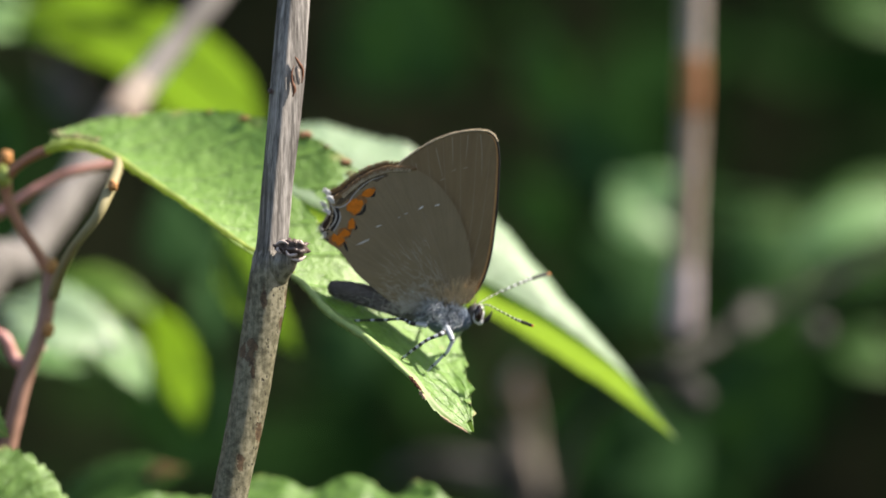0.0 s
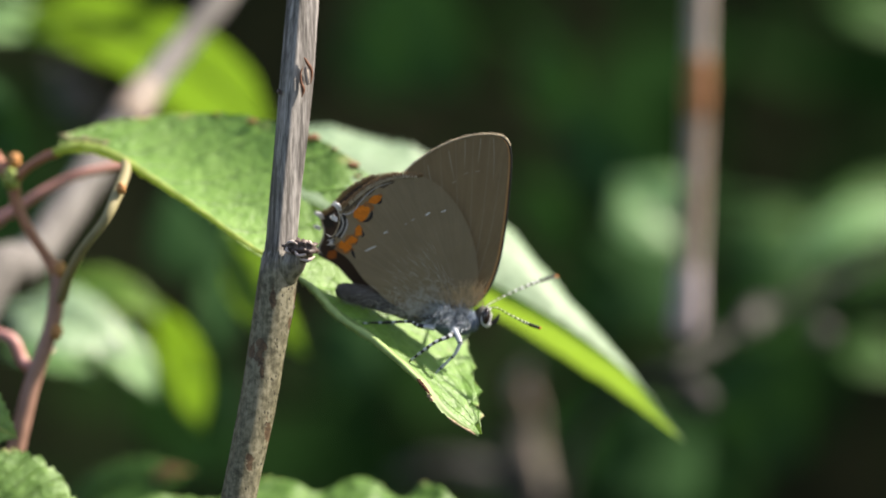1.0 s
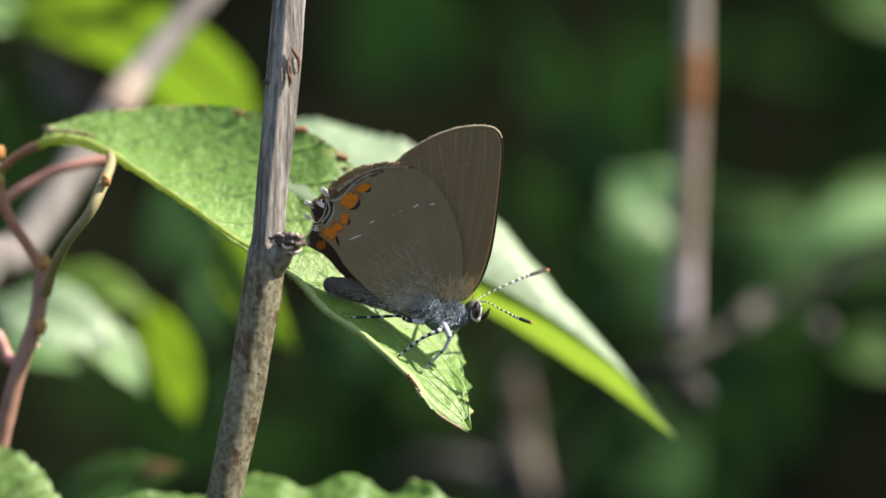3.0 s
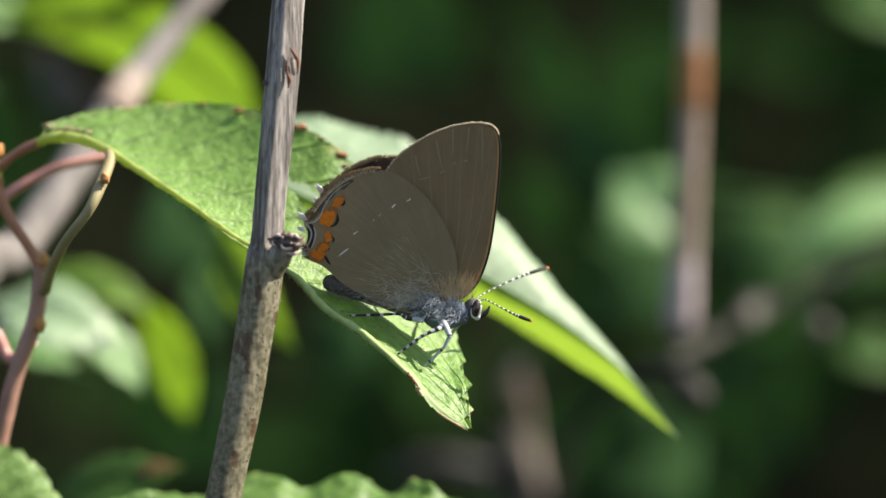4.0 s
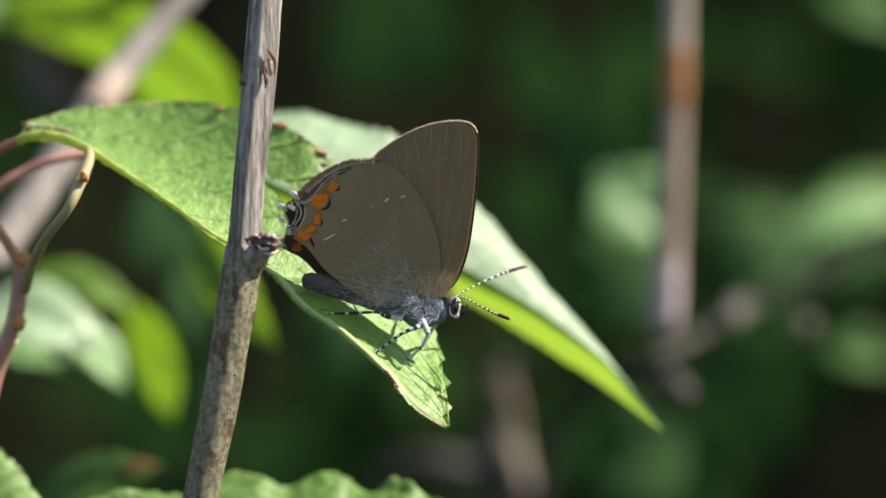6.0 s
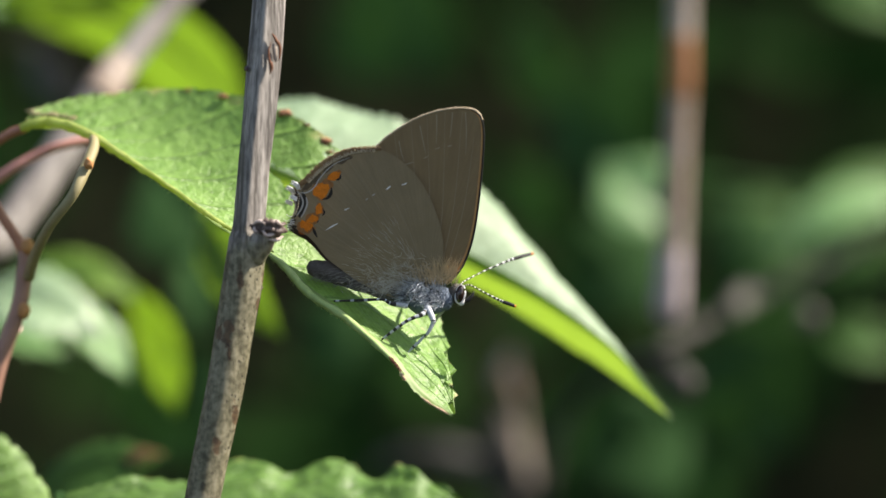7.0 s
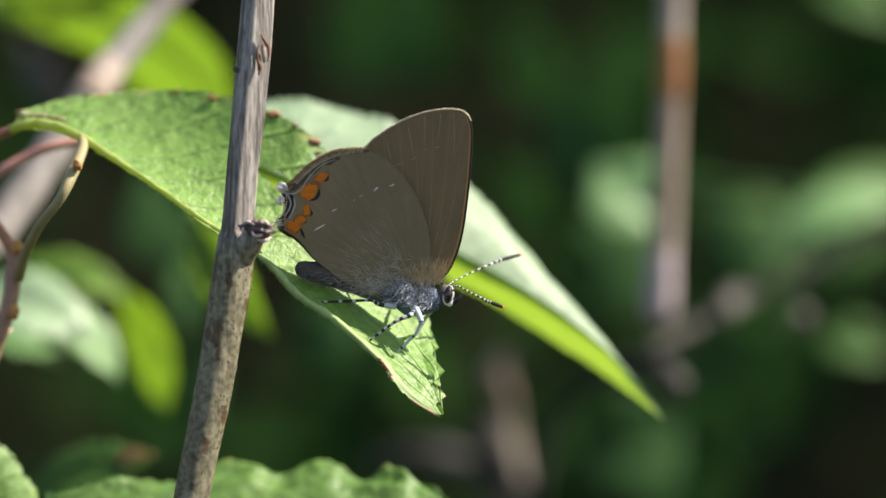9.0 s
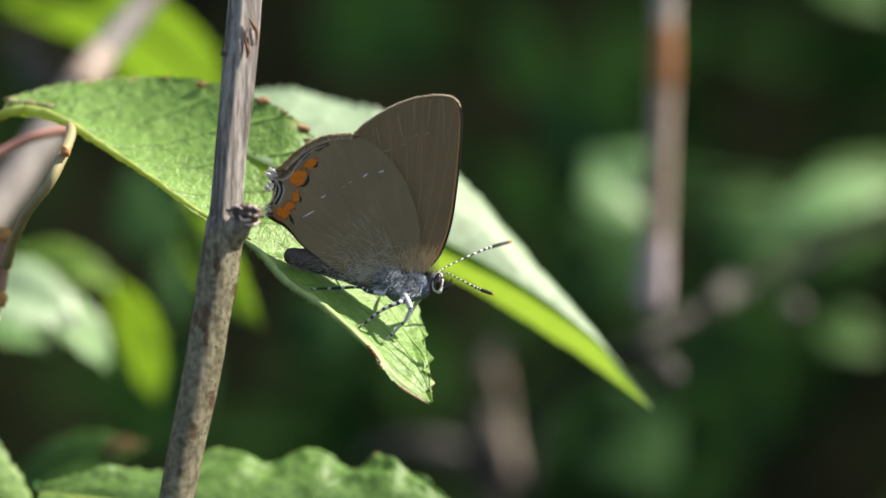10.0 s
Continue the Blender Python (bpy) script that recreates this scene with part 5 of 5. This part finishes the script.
            patch(bm, c, o + 0.003 * side, rx * 1.08, rz * 1.08, a + 6, c[0] + 3)
            part("spot_rim", bm, SPOT_RIM, w, "dusky orange-brown rim of the spot")
        for pts, r in ((((-9.35, 0, 10.08), (-8.75, 0, 10.16), (-8.34, 0, 10.6), (-8.22, 0, 11.15)), (0.03, 0.13, 0.16, 0.04)), (((-7.7, 0, 11.85), (-7.32, 0, 11.95), (-7.12, 0, 12.35)), (0.03, 0.13, 0.03)), (((-9.4, 0, 9.2), (-9.26, 0, 8.75), (-9.5, 0, 8.45)), (0.02, 0.10, 0.03)), (((-9.95, 0, 8.05), (-10.1, 0, 7.8)), (0.07, 0.03)), (((-10.62, 0, 7.45), (-10.48, 0, 6.9), (-10.3, 0, 6.35)), (0.04, 0.15, 0.04))):
            bm = bmesh.new()
            ribbon(bm, pts, r, o + 0.007 * side, 12)
            part("black_spot", bm, BLACK, w, "black crescent edging the orange")
        marks = (((-7.03, 0, 8.8), 0.40, 20), ((-4.9, 0, 9.55), 0.22, 30), ((-4.2, 0, 9.9), 0.30, 25), ((-2.63, 0, 10.4), 0.52, 32), ((-0.95, 0, 10.6), 0.46, 14), ((-8.7, 0, 7.25), 1.3, 22))
    for c, r, a in marks:
        bm = bmesh.new()
        patch(bm, c, o + 0.007 * side, r * 0.58, 0.055, a, c[0])
        part("pale_mark", bm, VEIN_PALE if fore else (WHITE if c[0] > -3 or -9 < c[0] < -6 else GREY_WHITE), w, "fine pale dash" if fore else "fine white dash")


def leg(parent, pts, radii, label, bands=4, white=2, count=40):
    bm = bmesh.new()
    path = spline(pts, count)
    r = values(radii, count)
    rings = tube(bm, path, r, 8)
    if bands:
        for f in bm.faces:
            k = min(i for i, ring in enumerate(rings) if f.verts[0] in ring or f.verts[-1] in ring)
            f.material_index = 1 if k % bands >= white and k > 7 else 0
    return part("leg", bm, [LEG, BLACK], parent, label)


def strand(bm, p, d, length, width, droop, curl=0.0):
    """A flat tapering hair that droops and curls sideways."""
    d = Vector(d).normalized()
    s = d.cross(Vector((0.3, 1, 0.2))).normalized()
    rows = []
    for f, w in ((0, 1), (0.35, 0.9), (0.7, 0.6), (1, 0.12)):
        q = p + d * length * f + Vector(droop) * length * f * f + s * curl * length * math.sin(f * 3.0)
        rows.append([bm.verts.new((q + s * width * w * k) * MM) for k in (-1, 1)])
    for a, b in zip(rows, rows[1:]):
        bm.faces.new((a[0], a[1], b[1], b[0]))


def build_butterfly():
    fly = thing("butterfly", "brown hairstreak butterfly with orange spots resting on the leaf, wings closed", "butterfly", at=ROOT)
    wings = {}
    for key, name, outline, y, side, label in (("far_fore", "forewing", FORE, 1.9, 1, "brown forewing, far side"), ("far_hind", "hindwing", HIND, 1.4, 1, "brown hindwing with orange spots, far side"), ("fore", "forewing", FORE, -0.35, -1, "dull brown forewing with an ochre leading edge"), ("hind", "hindwing", HIND, -0.80, -1, "dull brown hindwing with orange spots and a white tail")):
        w = wing(name, fly, outline, y, label)
        wing_details(w, "fore" in key, y, side)
        if "far" in key and "hind" in key:
            bm = bmesh.new()
            patch(bm, (-11.2, 0, 7.54), y - 0.008, 0.5, 0.42, 0, 1.0)
            part("orange_spot", bm, ORANGE_DULL, w, "dull orange spot on the inner face")
            for c, rx, rz, a in (((-6.9, 0, 13.75), 0.8, 0.4, 20), ((-9.2, 0, 12.4), 0.75, 0.45, 40), ((-10.9, 0, 10.9), 0.5, 0.6, 20)):
                bm = bmesh.new()
                patch(bm, c, y - 0.008, rx, rz, a, c[0])
                part("black_spot", bm, BLACK, w, "black spot on the inner margin")
            bm = bmesh.new()
            ribbon(bm, [(-11.66, 0, 11.25), (-11.5, 0, 10.4), (-11.8, 0, 9.4), (-12.4, 0, 8.5), (-12.2, 0, 7.6)], (0.05, 0.07, 0.08, 0.08, 0.04), y - 0.012)
            part("border", bm, GREY_WHITE, w, "greyish white line on the inner margin")
        wings[key] = w
    # body
    bm = bmesh.new()
    ball(bm, (-0.23, 0, -1.47), (2.3, 1.45, 1.55), 0, 0.15, (0, 12, 0))
    ball(bm, (1.24, 0, -1.41), (1.5, 1.2, 1.25), 0, 0.15, (0, 12, 0))
    thorax = part("thorax", bm, BODY, fly, "grey-blue downy thorax")
    bm = bmesh.new()
    tube(bm, spline([(-1.41, 0.4, -0.85), (-3.67, 0.5, -0.34), (-6.21, 0.45, 0.4), (-8.75, 0.2, 1.07), (-10.61, -0.1, 1.52), (-11.74, -0.3, 1.75), (-12.08, -0.35, 1.81)], 56), values((1.2, 1.28, 1.22, 1.12, 0.96, 0.70, 0.22), 56), 20, lambda i, w: 1 + 0.025 * math.cos(i * 0.9) + 0.03 * noise.noise(Vector((i * 0.4, math.cos(w) * 3, math.sin(w) * 3))))
    part("abdomen", bm, ABDOMEN, fly, "dark grey ringed abdomen")
    for x, z, r in ((728, 519, 1.25), (708, 513, 1.22), (688, 507.5, 1.19), (668, 502, 1.14), (648, 496.5, 1.08), (630, 492, 1.0), (613, 488, 0.88)):
        bm = bmesh.new()
        c = Vector(((x - 800) / 17.72, 0.6 + 0.04 * (x - 800) / 17.72, (515 - z) / 17.72))
        loop = [c + Vector((0.25 * math.sin(a), math.cos(a), math.sin(a))) * r for a in np.linspace(0, 2 * math.pi, 36)]
        tube(bm, loop, [0.045] * 36, 5, lambda i, w: 1 + 0.4 * noise.noise(Vector((i * 0.6, w, 2))))
        part("ring", bm, HAIR_DULL, fly, "pale grey ring of the abdomen")
    bm = bmesh.new()
    ball(bm, (2.82, 0, -0.9), (0.85, 0.85, 1.05), 0, 0.15)
    head = part("head", bm, ABDOMEN, fly, "small grey head")
    for s in (-1, 1):
        bm = bmesh.new()
        ball(bm, Vector((3.24, 0, -0.9)) + Vector((0, 0.72 * s, 0)), (0.44, 0.58, 0.90), 0, 0.0, (0, 8, 0))
        part("eye", bm, EYE, head, "glossy dark brown eye")
        bm = bmesh.new()
        loop = [Vector((3.24, 0, -0.9)) + Vector((0.45 * math.cos(a) + 0.12 * math.sin(a), 0.72 * s, 0.92 * math.sin(a))) for a in np.linspace(0.6, 6.6, 48)]
        tube(bm, loop, values((0.11, 0.03, 0.03, 0.09, 0.11, 0.10, 0.08, 0.14, 0.13), 48), 8)
        part("eye_ring", bm, WHITE, head, "white ring round the eye")
        bm = bmesh.new()
        tube(bm, spline([Vector(q) + Vector((0, 0.4 * s, 0)) for q in ((3.56, 0, -1.75), (4.01, 0, -1.52), (4.4, 0, -1.13), (4.63, 0, -0.62))], 14), values((0.16, 0.24, 0.18, 0.05), 14), 8)
        part("palp", bm, BLACK, head, "black palp")
        bm = bmesh.new()
        ball(bm, (3.45, 0.35 * s, -1.75), (0.42, 0.3, 0.26), 0, 0.4, (0, -25, 0))
        part("cheek", bm, WHITE, head, "white scales below the eye")
    # banded antennae
    for pts, label in ((((3.16, 0.4, -0.06), (3.84, 1, 0.45), (5.64, 2.2, 1.35), (7.9, 3.6, 2.31), (9.31, 4.4, 2.79), (10.67, 5.2, 3.13)), "black and white banded antenna with an orange tip"), (((3.5, -0.5, -0.17), (4.18, -0.6, 0), (5.53, -0.9, -0.68), (7.05, -1.2, -1.47), (7.9, -1.35, -1.81), (8.8, -1.5, -2.14)), "black and white banded antenna with an orange tip")):
        bm = bmesh.new()
        path, r = spline(pts, 90), values((0.07, 0.066, 0.07, 0.12, 0.19, 0.15), 90)
        rings = tube(bm, path, r, 8)
        where = {v: i for i, ring in enumerate(rings) for v in ring}
        for f in bm.faces:
            k = min(where[v] for v in f.verts)
            f.material_index = 2 if k > 85 else (0 if k > 62 or k % 5 > 1 else 1)
        part("antenna", bm, [BLACK, WHITE, TIP], head, label)
    # legs
    leg(fly, [(-0.26, -1.2, -1.91), (0.26, -2.2, -2.78), (0.56, -2.6, -3.5), (0.5, -2.6, -3.8), (0.04, -2.5, -4.73), (-0.5, -2.3, -5.25), (-0.95, -2.2, -5.73), (-1.5, -2.1, -6.25), (-1.91, -1.95, -6.68)], (0.36, 0.32, 0.26, 0.20, 0.16, 0.14, 0.16, 0.14, 0.08), "white-scaled foreleg with dark bands", 17, 15, 60)
    leg(fly, [(-0.1, -1.3, -2.4), (-0.45, -2.5, -2.85), (-1.91, -2.9, -3.47), (-3.16, -3.0, -4.34), (-4.55, -2.85, -5.4)], (0.3, 0.25, 0.17, 0.16, 0.10), "white and black banded leg", 6, 3, 54)
    leg(fly, [(-2.0, -1.2, -2.1), (-3.64, -1.6, -1.83), (-4.51, -1.7, -1.44), (-6.67, -1.4, -1.52), (-9.36, -0.85, -1.6)], (0.26, 0.22, 0.14, 0.15, 0.08), "black leg with fine white bands", 8, 2, 60)
    leg(fly, [(2.3, 0.2, -1.6), (1.7, 0.6, -2.3), (0.95, 1.6, -3.25), (0.5, 3.0, -4.1), (0.1, 3.6, -4.8)], (0.28, 0.22, 0.2, 0.15, 0.10), "white-scaled foreleg", 0)
    leg(fly, [(-1.13, 0.8, -2.54), (-1.69, 2.6, -2.09), (-2.3, 4.7, -1.95)], (0.25, 0.18, 0.10), "banded leg")
    leg(fly, [(-4.0, 0.6, -0.96), (-5.6, 1.8, -0.4), (-7.3, 2.7, 0.2)], (0.2, 0.15, 0.08), "banded leg")
    # down on body and wing bases
    rng = random.Random(5)
    bm = bmesh.new()
    dark = bmesh.new()
    for k in range(1150):
        a, b = rng.uniform(0, 2 * math.pi), rng.uniform(-0.45, 0.8)
        p = Vector((-0.28, 0, -1.47)) + Vector((2.5 * math.cos(a) * math.sqrt(1 - b * b), -1.5 * abs(math.sin(a)), 1.6 * b + (0.5 if math.cos(a) < 0 else 0)))
        strand(dark if k % 3 == 0 else bm, p, (rng.uniform(-1.0, 0.2), -0.35, rng.uniform(-0.4, 1.0)), rng.uniform(0.4, 1.3), 0.026, (rng.uniform(-0.5, 0.3), -0.05, rng.uniform(-0.6, 0.3)), rng.uniform(-0.3, 0.3))
    tagged(part("down", bm, HAIR_GREY, thorax, "grey hairs on the thorax"), kind="stuff")
    tagged(part("down", dark, HAIR_DARK, thorax, "dark blue-grey hairs on the thorax"), kind="stuff")
    bm = bmesh.new()
    for _ in range(300):
        p = Vector((1.2, 0, 0.8)) + Vector((max(-2.6, min(1.6, rng.gauss(0.1, 1.1))), -1.0, rng.uniform(-0.6, 0.9)))
        strand(bm, p, (rng.uniform(-0.6, 0.3) + p.x * 0.12, -0.08, 1), rng.uniform(0.6, 2.0), 0.02, (rng.uniform(-0.3, 0.3), 0, 0), rng.uniform(-0.25, 0.25))
    gold = tagged(part("down", bm, HAIR_GOLD, thorax, "golden hairs at the wing bases"), kind="stuff")
    bm = bmesh.new()
    for _ in range(560):
        p = Vector((-2.71, 0, 0.17)) + Vector((rng.gauss(0, 1.9), -0.95, abs(rng.gauss(0, 1.3)) - 0.8))
        strand(bm, p, (rng.uniform(-1.2, -0.1), -0.06, rng.uniform(-0.3, 1)), rng.uniform(0.4, 1.2), 0.02, (rng.uniform(-0.3, 0.3), 0, rng.uniform(-0.3, 0.1)), rng.uniform(-0.3, 0.3))
    grey = tagged(part("down", bm, HAIR_FAWN, thorax, "long grey hairs over the wing bases"), kind="stuff")
    bm = bmesh.new()
    for _ in range(150):
        a, r = rng.uniform(1.9, 3.0), rng.uniform(2.5, 7.5)
        p = Vector((r * math.cos(a), -0.808, r * math.sin(a) + 0.6))
        strand(bm, p, (math.cos(a) + rng.uniform(-0.15, 0.15), 0, math.sin(a) + rng.uniform(-0.15, 0.15)), rng.uniform(0.5, 1.4), 0.011, (0, 0, 0))
    tagged(part("down", bm, HAIR_FAWN, wings["hind"], "fine pale hairs lying along the hindwing"), kind="stuff")
    bm = bmesh.new()
    for _ in range(420):
        f = rng.random()
        c = Vector((-1.6, 0.2, -0.8)).lerp(Vector((-11.2, -0.15, 1.6)), f)
        a = rng.uniform(-1.9, 0.9)
        r = 1.22 - 0.45 * f
        p = c + Vector((0, -math.cos(a) * r, math.sin(a) * r))
        strand(bm, p, (-1, -0.35 * math.cos(a), 0.25 * math.sin(a) - 0.1), rng.uniform(0.35, 0.9), 0.02, (0, 0, rng.uniform(-0.3, 0.1)), rng.uniform(-0.2, 0.2))
    tagged(part("down", bm, HAIR_DULL, fly, "short grey hairs on the abdomen"), kind="stuff")
    for ob in (gold, grey):
        ob.rotation_euler.x = radians(LEAN)
    return fly, wings


build_ground()
build_undergrowth()
build_background()
BACK_LEAF = build_back_leaf()
NEAR_LEAF = build_near_leaf()
STEM = build_stem()
BUTTERFLY, WINGS = build_butterfly()


# ---- movement ----
# turn of each wing in its plane, degrees, positive towards the tail; the near hindwing also slides, in millimetres
HIND_TURN = [(0, 3.5, 0.69, -0.05), (0.2, 1.1, 0.62, -0.12), (0.5, 1.0, 0.52, -0.22), (0.8, 2.0, 0.6, -0.32), (1.0, 4.0, 0.66, -0.38), (1.2, 7.4, 0.67, -0.24), (1.5, 10.7, 0.68, -0.03), (1.7, 12.6, 0.58, 0.02), (2.0, 9.6, 0.42, 0.1), (2.2, 5.0, 0.15, -0.24), (2.5, -4.1, -0.26, -0.76), (2.7, -4.1, -0.26, -0.76), (3.2, 5.3, 0.02, -0.25), (3.8, 15.3, 0.26, 0.18), (4.0, 15.5, 0.34, 0.33), (4.3, 14.3, 0.3, 0.26), (4.5, 13.0, 0.28, 0.21), (4.7, 10.7, 0.25, 0.16), (5.0, 5.2, 0.21, 0.09), (5.2, 2.8, 0.2, 0.07), (5.7, 4.3, 0.16, 0.03), (6.3, 7.0, 0.12, -0.02), (6.6, 7.4, 0.1, -0.05), (7.2, 7.2, 0.0, 0.03), (8.0, 7.2, -0.05, 0.0), (10.0, 7.0, -0.03, 0.0)]
FAR_HIND_TURN = [(0, 2), (0.2, 3), (0.5, 6), (0.8, 13), (1.0, 11), (1.2, 6), (1.5, 2), (1.7, 0), (2.0, 5), (2.2, 9), (2.5, 13), (2.7, 12.5), (3.2, 7), (3.8, 3), (4.0, 3.5), (4.3, 4.5), (4.7, 9), (5.0, 14), (5.2, 14.5), (5.7, 13), (6.3, 12), (6.6, 11), (7.2, 10.5), (8.0, 10), (10.0, 10)]
FORE_TURN = [(0, 2.4), (0.5, 1.6), (1.0, 0.7), (1.5, 0), (2.5, 0), (4.0, 1.2), (4.5, 1.1), (5.0, 1.2), (7.5, 1.3), (10.0, 1.2)]


def motions():
    def sway(ob, rows):
        x, y, z = ob.location
        walk(ob, [(t, pose(x + a * MM, y, z + b * MM)) for t, a, b in rows])
    sway(STEM, STEM_SWAY)
    sway(BACK_LEAF, BACK_LEAF_SWAY)
    sway(NEAR_LEAF, NEAR_LEAF_SWAY)
    sway(BUTTERFLY, NEAR_LEAF_SWAY)
    for key, rows in (("hind", HIND_TURN), ("far_hind", FAR_HIND_TURN), ("fore", FORE_TURN), ("far_fore", FORE_TURN)):
        drop = {"far_fore": -0.33, "far_hind": -0.1}.get(key, 0) * MM
        walk(WINGS[key], [(t, pose(0, 0, drop, LEAN, 0, 0) @ pose(sum(b[:1]) * MM, 0, sum(b[1:]) * MM, 0, -a, 0)) for t, a, *b in rows])


motions()
